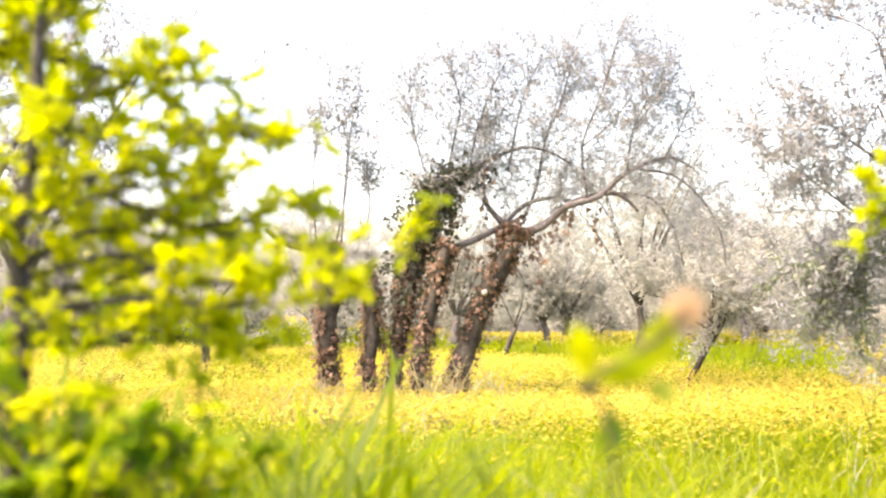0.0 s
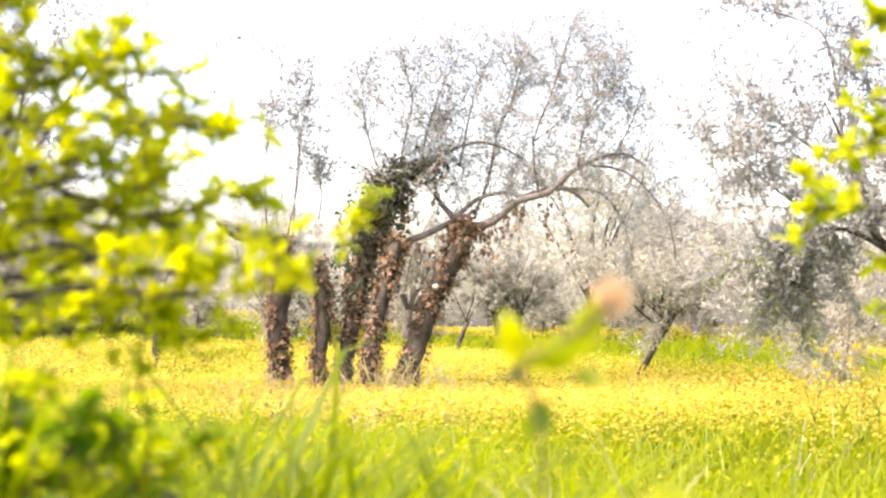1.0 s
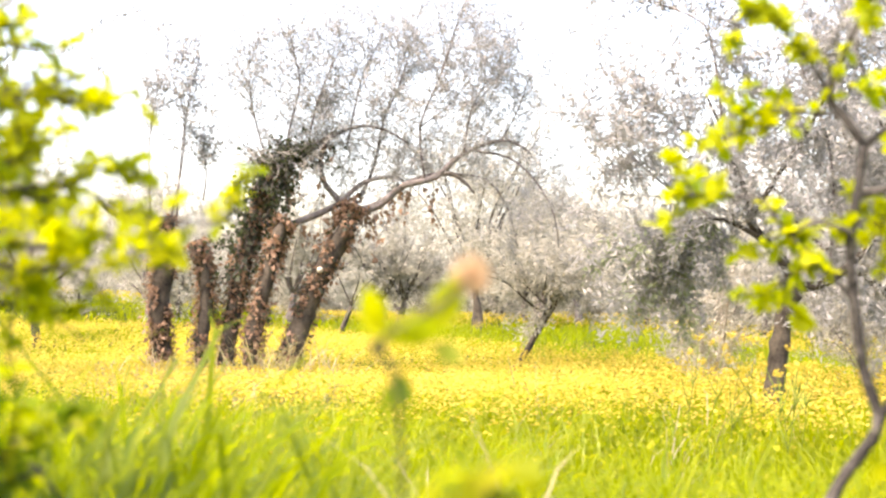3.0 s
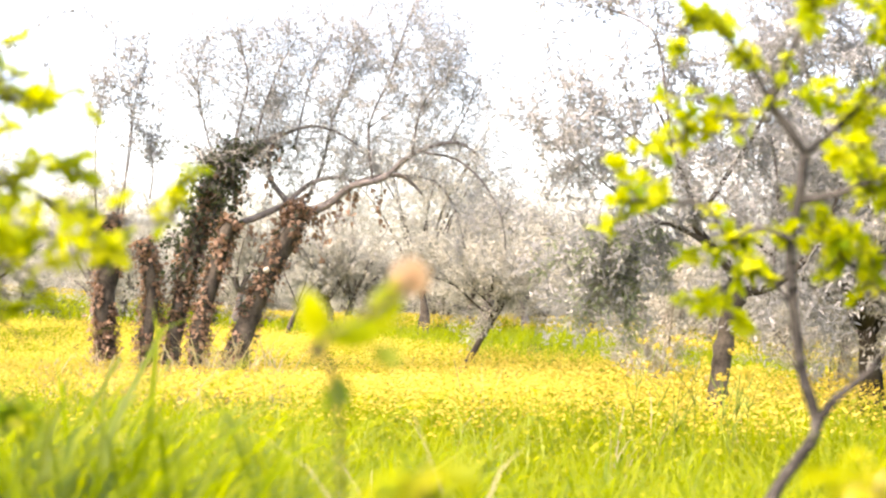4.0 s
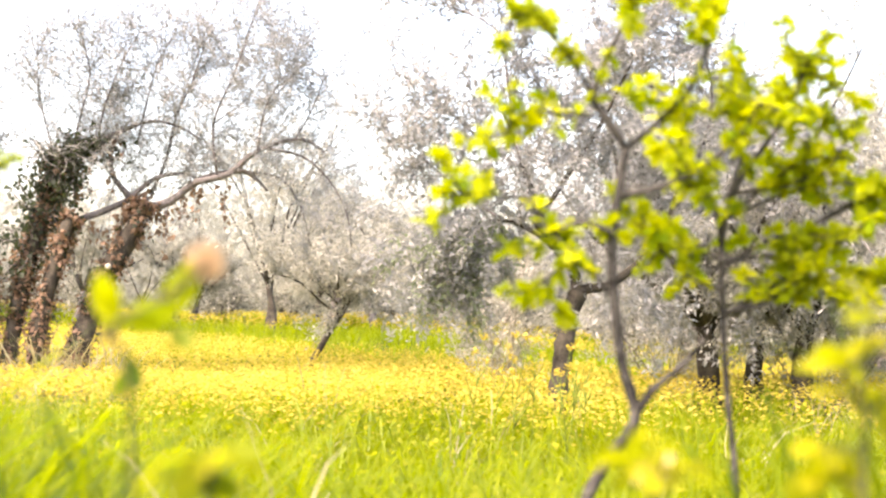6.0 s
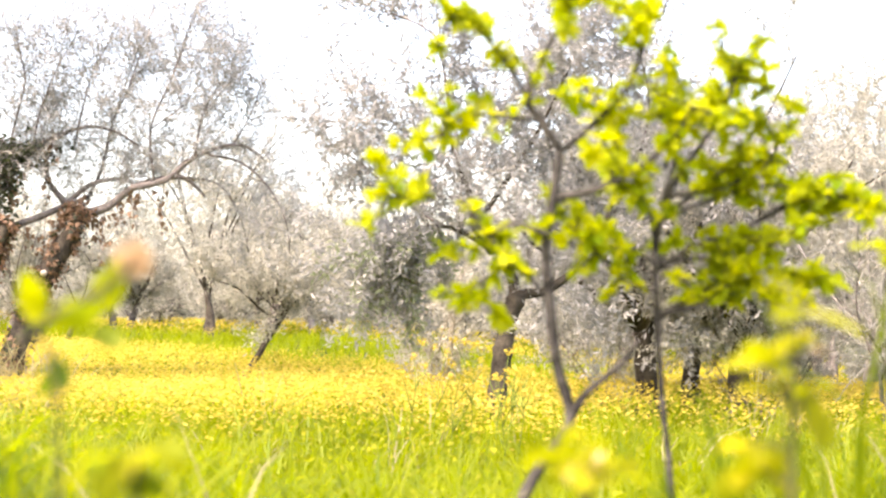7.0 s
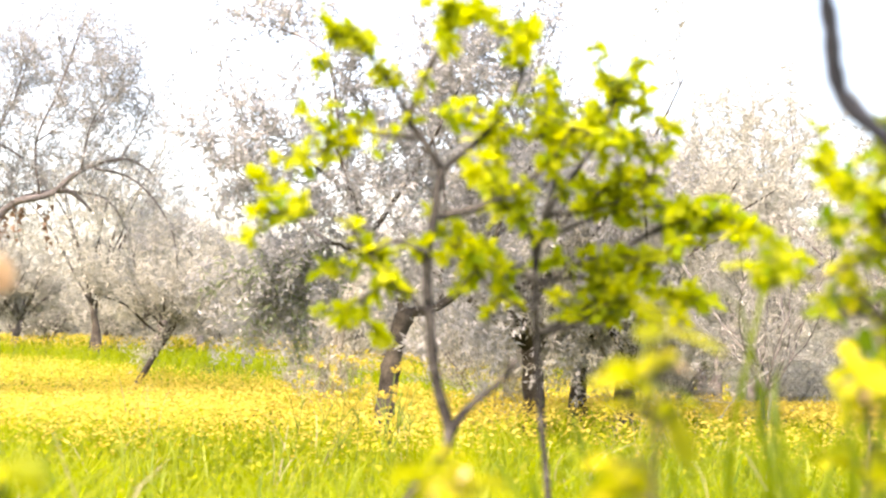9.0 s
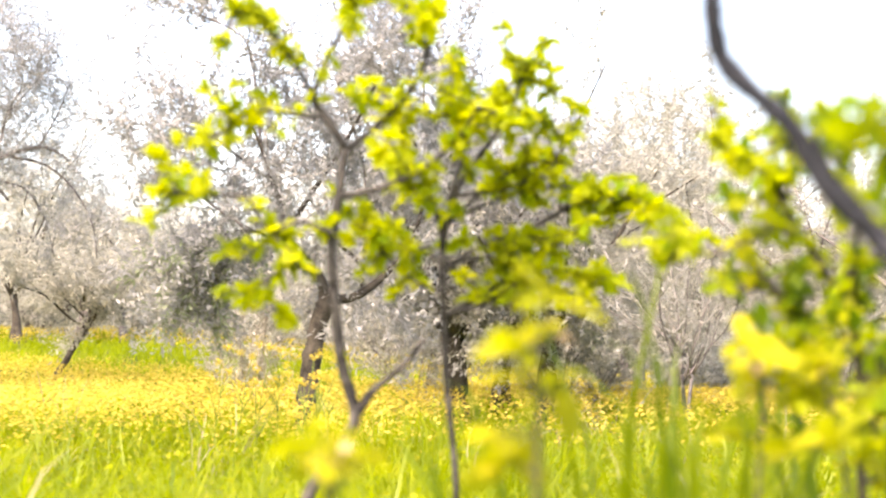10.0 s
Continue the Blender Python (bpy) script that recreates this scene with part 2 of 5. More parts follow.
grass("tall_grass", 36000, 2.4, 6.2, 0.15, 0.42, 0.007, 0.016, GRASS, "tall fresh green grass blades in the meadow", 1, lean=0.8, spread=0.045)
grass("tall_grass", 52000, 5.8, 11, 0.14, 0.36, 0.007, 0.016, GRASS, "fresh green grass tufts before the blossom", 19, lean=0.7, spread=0.06)
grass("pale_grass", 3600, 3.2, 9, 0.2, 0.42, 0.007, 0.014, PALE_GRASS, "pale sunlit grass blades among the green", 20, lean=0.9, clump=0.2)
grass("meadow_grass", 70000, 10, 27, 0.10, 0.25, 0.009, 0.018, GRASS, "green meadow grass between the blossoms", 2, power=0.6, spread=0.08)
grass("meadow_grass", 60000, 24, 60, 0.12, 0.24, 0.025, 0.05, GRASS, "green meadow grass on the rise behind", 14, power=0.7, spread=0.2)
grass("meadow_grass", 28000, 0.5, 14, 0.2, 0.4, 0.006, 0.016, GRASS, "green meadow grass behind the viewpoint", 10, a0=56, a1=330)
grass("meadow_grass", 26000, 0.3, 4.5, 0.1, 0.26, 0.006, 0.014, GRASS, "short green meadow grass round the viewpoint", 18, lean=0.8, a0=-180, a1=180)
grass("dry_grass", 180, 1.8, 4, 0.4, 0.62, 0.006, 0.014, STRAW, "pale dry straw blades close by", 9, lean=1.0, clump=0.35)
grass("dry_grass", 500, 3, 12, 0.3, 0.5, 0.005, 0.012, STRAW, "pale dry straw blades among green grass", 3, lean=0.8, clump=0.3)


grass("long_grass", 1500, 1.5, 2.2, 0.50, 0.74, 0.009, 0.017, GRASS_DEEP, "broad long grass blades close beside the hawthorn", 8, lean=0.7, a0=-22, a1=1)
grass("long_grass", 1700, 1.9, 3.3, 0.50, 0.80, 0.011, 0.024, GRASS_DEEP, "long arching grass blades beside the hawthorn", 4, lean=0.6, a0=-18, a1=-1)
grass("long_grass", 1500, 1.9, 3.4, 0.40, 0.62, 0.011, 0.024, GRASS, "long sunlit grass blades beside the hawthorn", 16, lean=0.6, a0=-18, a1=7)
grass("long_grass", 240, 1.3, 2.1, 0.52, 0.72, 0.009, 0.016, GRASS, "upright long grass blades beside the twisted hawthorn", 5, a0=32, a1=46, wave=0.2)
grass("long_grass", 900, 2.2, 4.2, 0.4, 0.6, 0.008, 0.016, GRASS, "long loose grass blades in the meadow", 7, lean=0.9, a0=0, a1=30)
grass("long_grass", 230, 1.35, 1.95, 0.60, 0.82, 0.012, 0.020, GRASS_DEEP, "broad upright grass blades before the twisted hawthorn", 17, lean=0.3, a0=33, a1=46, tuft=4, arch=(0.05, 0.3), wave=0.0)
grass("dry_grass", 900, 12.2, 13.9, 0.3, 0.55, 0.008, 0.02, STRAW, "bleached dry grass at the foot of the ivy stems", 6, lean=1.2, a0=-4, a1=4.5)


def herbs(n, d0, d1, h0, h1, s0, s1, label, seed):
    """Broad leaves of low herbs among the blades."""
    rs = np.random.RandomState(seed)
    x, y, d = wedge(rs, n, d0, d1)
    keep = patches(x, y, 1.1, seed) > 0.35 * rs.normal(size=n)
    x, y = x[keep], y[keep]
    n = len(x)
    ahead = rand_dirs(rs, n, 0.5) + (0, 0, 0.3)
    s = rs.uniform(s0, s1, n)
    me = scatter_mesh("meadow_herb", HERB, IVY_T, IVY_F, np.stack([x, y, ground_z(x, y) + rs.uniform(h0, h1, n)], 1), np.cross(ahead, rand_dirs(rs, n)), ahead, np.stack([s, s, s], 1))
    return tagged(new("meadow_herb", me), label, "herbs", kind="stuff")


herbs(14000, 3.0, 9.5, 0.12, 0.42, 0.012, 0.036, "broad yellow-green herb leaves in the grass", 15)


def flowers(name, n, d0, d1, h0, h1, s0, s1, label, seed, power=0.5, cut=-0.25, soft=0.25):
    """Blossom in drifts, with a green swath across the rise and a ragged near edge."""
    rs = np.random.RandomState(seed)
    x, y, d = wedge(rs, n, d0, d1, power=power)
    fine = patches(x, y, 0.9, seed + 3)
    p = patches(x, y, 0.22, seed) + 0.5 * fine
    az = np.degrees(np.arctan2(x, y))
    centre = np.interp(az, (-12, 2, 7, 15, 23), (36, 30, 23, 21, 19))
    swath = 1.7 * np.exp(-((d - centre) / 4.2) ** 2) * np.clip((25 - az) / 4, 0, 1)
    edge = np.interp(az, (-6, 4, 12, 20, 26), (10.8, 9.6, 8.4, 7.2, 5.2)) * (1 + 0.22 * fine + 0.25 * patches(x, y, 0.35, seed + 5))
    thin = 0.45 * np.clip((az - 21) / 5, 0, 1) + 0.2 * np.clip((13 - d) / 5, 0, 1)
    keep = (p > cut + thin + swath + soft * rs.normal(size=n)) & ((d > edge) | (rs.uniform(size=n) < 0.10))
    x, y, d = x[keep], y[keep], d[keep]
    n = len(x)
    low = np.interp(d, (8, 12, 18, 30), (1, 0.85, 0.62, 0.5))
    z = ground_z(x, y) + rs.uniform(h0, h1, n) * low
    up = rand_dirs(rs, n) * 0.55 + (0, 0, 1)
    side = np.cross(up, rand_dirs(rs, n))
    fwd = np.cross(up, side)
    s = rs.uniform(s0, s1, n)
    near = d0 < 6
    me = scatter_mesh(name, PETAL, FLOWER_T if near else BLOSSOM_T, FLOWER_F if near else BLOSSOM_F, np.stack([x, y, z], 1), side, fwd, np.stack([s, s, s], 1))
    return tagged(new(name, me), label, "flowers", kind="stuff")


flowers("wild_flowers", 6500, 4.2, 10, 0.25, 0.46, 0.014, 0.03, "scattered yellow wild flowers in tall grass", 11, power=0.8)
flowers("wild_flowers", 270000, 7.0, 27, 0.24, 0.44, 0.016, 0.031, "dense carpet of yellow wild flowers", 12, power=0.75, cut=-0.32)
flowers("wild_flowers", 60000, 10.5, 18.5, 0.24, 0.42, 0.018, 0.032, "thick drift of yellow wild flowers", 17, power=0.9, cut=-0.7, soft=0.3)
flowers("wild_flowers", 90000, 25, 60, 0.24, 0.5, 0.03, 0.06, "distant carpet of yellow wild flowers", 13, power=0.7, cut=-0.3)


# ---- trees ----
def bend(rng, start, way, length, steps, wander, lift=0.0):
    """A wandering line of points."""
    p, d, pts = Vector(start), Vector(way).normalized(), [Vector(start)]
    for _ in range(steps):
        d = (d + Vector((rng.gauss(0, wander), rng.gauss(0, wander), rng.gauss(0, wander) + lift))).normalized()
        p = p + d * (length / steps)
        pts.append(p.copy())
    return pts


def along(pts, f):
    """The point and the direction at the fraction f of a line."""
    s = f * (len(pts) - 1)
    i = min(int(s), len(pts) - 2)
    a, b = Vector(pts[i]), Vector(pts[i + 1])
    return a.lerp(b, s - i), (b - a).normalized()


def smooth_line(pts, n=4):
    """Rounds a bent line off."""
    pts = [Vector(p) for p in pts]
    out = []
    for i in range(len(pts) - 1):
        a, b, c, d = pts[max(i - 1, 0)], pts[i], pts[i + 1], pts[min(i + 2, len(pts) - 1)]
        for k in range(n):
            t = k / n
            out.append(0.5 * (2 * b + (c - a) * t + (2 * a - 5 * b + 4 * c - d) * t * t + (3 * b - a - 3 * c + d) * t ** 3))
    return out + [pts[-1]]


def taper(n, r0, r1):
    return [r0 + (r1 - r0) * (i / max(n - 1, 1)) for i in range(n)]


def sprout(rng, lines, count, length, radius, spread, lift, lo=0.25, steps=4, wander=0.18):
    """Side branches off the given lines."""
    out = []
    for pts in lines:
        for _ in range(count):
            p, d = along(pts, rng.uniform(lo, 1.0))
            side = Vector((rng.gauss(0, 1), rng.gauss(0, 1), rng.gauss(0, 1))).normalized()
            way = d * (1 - spread) + side * spread + Vector((0, 0, lift))
            out.append(bend(rng, p, way, length * rng.uniform(0.5, 1.2), steps, wander, 0.04))
    return out


def leaves_on(rng, rs, lines, per_metre, l0, l1, mat, name, template=OLIVE_T, faces=OLIVE_F, droop=0.0, jitter=0.02):
    pos, way = [], []
    for pts in lines:
        length = sum((Vector(a) - Vector(b)).length for a, b in zip(pts, pts[1:]))
        for _ in range(max(1, int(length * per_metre * rng.uniform(0.6, 1.4)))):
            p, d = along(pts, rng.uniform(0.1, 1.0))
            pos.append(tuple(p + Vector((rng.gauss(0, jitter), rng.gauss(0, jitter), rng.gauss(0, jitter)))))
            way.append(tuple(d))
    n = len(pos)
    ahead = np.array(way) * 0.5 + rand_dirs(rs, n) * 0.9 + (0, 0, -droop)
    right = np.cross(ahead, rand_dirs(rs, n))
    s = rs.uniform(l0, l1, n)
    return scatter_mesh(name, mat, template, faces, pos, right, ahead, np.stack([s, s, s], 1))


def tubes(name, lines, r0, r1, mat, sides=4):
    b = Build()
    for pts in lines:
        b.tube(pts, taper(len(pts), r0, r1), sides)
    return b.mesh(name, mat)


def coat(rng, rs, lines, radii, per_metre, l0, l1, mat, name, thick=0.05, lo=0.0, hi=1.0):
    """Ivy leaves all round a stem, hanging down like shingles."""
    pos, ahead, right = [], [], []
    for pts, (ra, rb) in zip(lines, radii):
        length = sum((Vector(a) - Vector(b)).length for a, b in zip(pts, pts[1:]))
        for _ in range(int(length * per_metre)):
            f = rng.uniform(lo, hi)
            p, d = along(pts, f)
            o = d.orthogonal().normalized()
            o.rotate(Matrix.Rotation(rng.uniform(0, 2 * math.pi), 3, d))
            r = ra + (rb - ra) * f + abs(rng.gauss(0, thick))
            q = p + o * ra
            if noise.noise(Vector((q.x * 9, q.y * 9, q.z * 3.2))) < -0.2:
                continue
            pos.append(tuple(p + o * r))
            ahead.append(tuple(Vector((0, 0, -0.8)) + o * rng.uniform(0, 0.9) + Vector((rng.gauss(0, 0.7), rng.gauss(0, 0.7), rng.gauss(0, 0.6)))))
            right.append(tuple(d.cross(o) + Vector((rng.gauss(0, 0.3), rng.gauss(0, 0.3), rng.gauss(0, 0.3)))))
    s = rs.uniform(l0, l1, len(pos))
    return scatter_mesh(name, mat, IVY_T, IVY_F, pos, right, ahead, np.stack([s, s, s], 1))


# ---- the old ivy-clad olive of several stems ----
rng, rs = random.Random(21), np.random.RandomState(21)
bx, by = 0.34, 13.99
old = thing("old_olive_tree", bx, by, 0, "old leaning olive tree clad in dry brown ivy", "tree")
STEMS = [  # centre line, foot and top radius
    (((-0.123, 13.989, 0.248), (-0.134, 13.998, 0.623), (-0.091, 13.999, 0.923), (-0.113, 13.991, 1.275), (-0.185, 13.980, 1.527)), 0.06, 0.055),
    (((0.052, 14.089, 0.242), (0.135, 14.099, 0.820), (0.243, 14.086, 1.375), (0.348, 14.062, 1.779), (0.454, 14.027, 2.157)), 0.072, 0.075),
    (((0.273, 13.786, 0.250), (0.329, 13.796, 0.767), (0.450, 13.785, 1.261), (0.538, 13.767, 1.583), (0.614, 13.757, 1.706)), 0.08, 0.05),
    (((0.599, 13.876, 0.242), (0.663, 13.882, 0.563), (0.799, 13.876, 0.960), (0.973, 13.855, 1.357), (1.141, 13.827, 1.654), (1.208, 13.808, 1.853)), 0.088, 0.088),
]
stem_lines = []
for pts, r0, r1 in STEMS:
    line = smooth_line(rooted(pts), 5)
    stem_lines.append(line)
    b = Build()
    b.tube(line, [r * rng.uniform(0.9, 1.12) for r in taper(len(line), r0, r1)], 14, 0.10, rng)
    part("stem", b.mesh("stem", DARK_BARK), old)
part("ivy", coat(rng, rs, stem_lines, [(r0 * 0.95, r1 * 0.95) for _, r0, r1 in STEMS], 1250, 0.018, 0.056, DRY_IVY, "ivy", 0.035, 0.12, 1.0), old, "dry brown ivy leaves clinging to the stems", "stuff")
part("young_ivy", coat(rng, rs, stem_lines, [(r0, r1) for _, r0, r1 in STEMS], 200, 0.025, 0.055, GREEN_IVY, "young_ivy", 0.04, 0.1, 1.0), old, "scattered green ivy leaves on the stems", "stuff")
OLD_BOUGHS = [
    (((1.207, 13.813, 1.778), (1.417, 13.788, 1.849), (1.566, 13.762, 1.971), (1.764, 13.728, 2.081), (2.035, 13.687, 2.124), (2.156, 13.674, 2.057), (2.253, 13.668, 1.955)), 0.042, 0.01),
    (((1.604, 13.653, 2.010), (1.898, 13.608, 2.088), (2.069, 13.568, 2.246), (2.287, 13.520, 2.362), (2.527, 13.472, 2.404), (2.717, 13.447, 2.300)), 0.03, 0.01),
    (((1.126, 13.918, 1.812), (1.027, 13.916, 1.939), (0.928, 13.912, 2.066), (0.904, 13.894, 2.266), (0.981, 13.869, 2.440), (1.232, 13.836, 2.550), (1.481, 13.816, 2.515), (1.680, 13.807, 2.401)), 0.03, 0.008),
    (((0.622, 13.959, 1.668), (0.875, 13.939, 1.765), (1.077, 13.917, 1.873), (1.279, 13.886, 2.050), (1.554, 13.852, 2.104), (1.677, 13.845, 2.027)), 0.032, 0.012),
    (((0.450, 13.930, 2.123), (0.577, 13.913, 2.246), (0.779, 13.893, 2.343), (1.031, 13.860, 2.489)), 0.05, 0.02),
    (((1.261, 13.999, 1.918), (1.390, 13.960, 2.218), (1.467, 13.905, 2.618), (1.593, 13.850, 2.914), (1.692, 13.781, 3.257)), 0.018, 0.004),
    (((1.147, 14.065, 2.385), (1.225, 14.007, 2.787), (1.302, 13.955, 3.085), (1.453, 13.888, 3.380)), 0.011, 0.004),
    (((0.429, 14.021, 2.233), (0.341, 13.989, 2.536), (0.283, 13.957, 2.787), (0.261, 13.903, 3.135)), 0.010, 0.004),
    (((0.582, 14.010, 2.282), (0.651, 13.965, 2.632), (0.713, 13.920, 2.931), (0.665, 13.882, 3.180), (0.615, 13.849, 3.378)), 0.011, 0.004),
    (((0.779, 13.896, 2.318), (0.842, 13.850, 2.666), (0.959, 13.791, 3.011), (1.085, 13.741, 3.254)), 0.010, 0.004),
    (((1.801, 13.622, 2.080), (1.754, 13.580, 2.523), (1.900, 13.505, 2.908), (2.020, 13.432, 3.242)), 0.012, 0.004),
    (((2.126, 13.453, 2.282), (2.175, 13.400, 2.644), (2.317, 13.334, 2.927)), 0.010, 0.004),
    (((2.239, 13.533, 2.315), (2.526, 13.489, 2.257), (2.764, 13.462, 2.055), (2.927, 13.452, 1.758), (2.971, 13.460, 1.464)), 0.012, 0.004),
    (((2.093, 14.081, 2.162), (2.418, 14.033, 2.113), (2.615, 14.020, 1.854), (2.711, 14.024, 1.496)), 0.012, 0.004),
    (((1.478, 14.004, 2.631), (1.604, 13.928, 3.053), (1.729, 13.844, 3.446), (1.827, 13.773, 3.737)), 0.008, 0.003),
    (((1.914, 13.603, 2.923), (2.034, 13.520, 3.308), (2.128, 13.445, 3.616)), 0.008, 0.003),
    (((2.191, 13.498, 2.657), (2.406, 13.419, 2.940), (2.594, 13.345, 3.173)), 0.008, 0.003),
    (((2.455, 13.486, 2.396), (2.598, 13.424, 2.668), (2.691, 13.363, 2.954)), 0.008, 0.003),
    (((1.817, 14.072, 2.585), (2.095, 14.003, 2.805), (2.319, 13.919, 3.124)), 0.008, 0.003),
]
limb_lines = []
for pts, r0, r1 in OLD_BOUGHS:
    line = smooth_line(pts, 3)
    limb_lines.append(line)
    b = Build()
    b.tube(line, taper(len(line), r0, r1), 8, 0.08, rng)
    part("limb", b.mesh("limb", BARK), old)
branches = sprout(rng, limb_lines[7:10], 17, 0.5, 0.01, 0.7, 0.3, 0.3, 5) + sprout(rng, [limb_lines[k] for k in (0, 2, 3, 4)], 10, 0.55, 0.01, 0.45, 0.8, 0.12, 5) + sprout(rng, limb_lines[:7] + limb_lines[10:] + limb_lines[10:13] + limb_lines[5:6], 11, 0.58, 0.01, 0.7, 0.3, 0.2, 5)
branches += sprout(rng, limb_lines[5:11], 9, 0.6, 0.01, 0.75, 0.2, 0.35, 5)
twigs = sprout(rng, branches, 5, 0.34, 0.004, 0.65, 0.2, 0.25, 3, 0.25)
part("branchwork", tubes("branchwork", branches, 0.0045, 0.0015, TWIG, 4), old, kind="stuff")
part("twiggery", tubes("twiggery", twigs, 0.0013, 0.0007, TWIG, 3), old, kind="stuff")
part("crown", leaves_on(rng, rs, branches + twigs, 64, 0.024, 0.046, OLIVE, "crown"), old, "sparse grey-green olive leaves", "stuff")
# the tangle of green and dead ivy on the second stem's head
tangle = [bend(rng, along(stem_lines[1], rng.uniform(0.55, 1))[0], (rng.uniform(-1, 1.2), rng.uniform(-1, 1), rng.uniform(-0.4, 0.8)), rng.uniform(0.2, 0.48), 4, 0.3) for _ in range(110)]
tangle += [bend(rng, along(limb_lines[4], rng.uniform(0, 0.7))[0], (rng.uniform(-1, 1), rng.uniform(-1, 1), rng.uniform(-0.5, 0.4)), rng.uniform(0.15, 0.35), 4, 0.3) for _ in range(90)]
cap = [bend(rng, Vector(c) + Vector((rng.uniform(-0.30, 0.46), rng.uniform(-0.2, 0.2), rng.uniform(-0.06, 0.1))), (rng.uniform(-1, 1), rng.uniform(-1, 1), rng.uniform(-0.35, 0.3)), rng.uniform(0.2, 0.45), 5, 0.3) for c in ((0.467, 13.917, 2.248),) for _ in range(170)]
part("dead_twig_cap", tubes("dead_twig_cap", cap, 0.005, 0.002, TWIG, 4), old, "tangled cap of dead twigs", "stuff")
part("ivy_tangle", tubes("ivy_tangle", tangle, 0.006, 0.003, BARK, 4), old, kind="stuff")
part("green_ivy", leaves_on(rng, rs, tangle, 40, 0.03, 0.065, GREEN_IVY, "green_ivy", IVY_T, IVY_F, 0.5, 0.03), old, "dark green ivy round the stem head", "stuff")
strands = [bend(rng, along(limb_lines[k], rng.uniform(0.05, 0.6))[0], (rng.uniform(-0.3, 0.3), rng.uniform(-0.3, 0.3), -1), rng.uniform(0.15, 0.5), 4, 0.15) for k in (0, 0, 0, 3, 3, 3, 3, 2, 4, 4) for _ in range(3)]
part("hanging_ivy", leaves_on(rng, rs, strands, 30, 0.04, 0.075, DRY_IVY, "hanging_ivy", IVY_T, IVY_F, 0.6, 0.03), old, "hanging strands of withered ivy", "stuff")
part("ivy_cordage", tubes("ivy_cordage", strands, 0.005, 0.003, BARK, 4), old, kind="stuff")
b = Build()
p = Vector(((0.891, 13.683, 1.262),)[0])
b.tube([p + Vector((0, 0.12, 0)), p, p + Vector((0.0, -0.03, 0.0))], [0.028, 0.028, 0.022], 9)
part("cut_branch", b.mesh("cut_branch", CUT_WOOD), old, "pale sawn branch stub")

# ---- pollard stump beside it ----
rng, rs = random.Random(22), np.random.RandomState(22)
bx, by = -0.51, 14.59
stump = thing("pollard_olive_tree", bx, by, 0, "pollarded olive trunk wrapped in brown ivy with thin upright shoots", "tree")
line = smooth_line(rooted(((-0.493, 14.579, 0.204), (-0.501, 14.589, 0.568), (-0.524, 14.590, 0.934), (-0.483, 14.582, 1.352), (-0.515, 14.559, 1.771))), 5)
b = Build()
b.tube(line, [r * rng.uniform(0.9, 1.1) for r in taper(len(line), 0.065, 0.105)], 12, 0.1, rng)
part("trunk", b.mesh("trunk", DARK_BARK), stump)
part("ivy", coat(rng, rs, [line], [(0.065, 0.105)], 1400, 0.024, 0.058, DRY_IVY, "ivy", 0.03, 0.1, 1), stump, "dry brown ivy leaves", "stuff")
b = Build()
lim = smooth_line(((-0.532, 14.565, 1.666), (-0.714, 14.553, 1.720), (-0.921, 14.538, 1.784), (-1.076, 14.518, 1.905)), 3)
b.tube(lim, taper(len(lim), 0.05, 0.02), 7, 0.1, rng)
part("limb", b.mesh("limb", DARK_BARK), stump)
shoots = [smooth_line(q, 3) for q in (((-0.426, 14.562, 1.770), (-0.332, 14.525, 2.240), (-0.311, 14.472, 2.707), (-0.436, 14.416, 3.069), (-0.482, 14.345, 3.477)), ((-0.374, 14.563, 1.770), (-0.342, 14.520, 2.292), (-0.283, 14.458, 2.810), (-0.174, 14.397, 3.221)), ((-0.137, 14.556, 1.924), (-0.108, 14.534, 2.186), (-0.157, 14.506, 2.447)), ((-0.610, 14.558, 1.719), (-0.627, 14.493, 2.449), (-0.541, 14.421, 3.017)))]
part("shoot_growth", tubes("shoot_growth", shoots, 0.009, 0.003, BARK, 5), stump, kind="stuff")
tw = sprout(rng, shoots, 26, 0.36, 0.004, 0.7, 0.2, 0.45, 3)
part("twiggery", tubes("twiggery", tw, 0.002, 0.001, BARK, 3), stump, kind="stuff")
part("crown", leaves_on(rng, rs, tw, 85, 0.035, 0.065, OLIVE, "crown"), stump, "sparse grey olive leaves", "stuff")


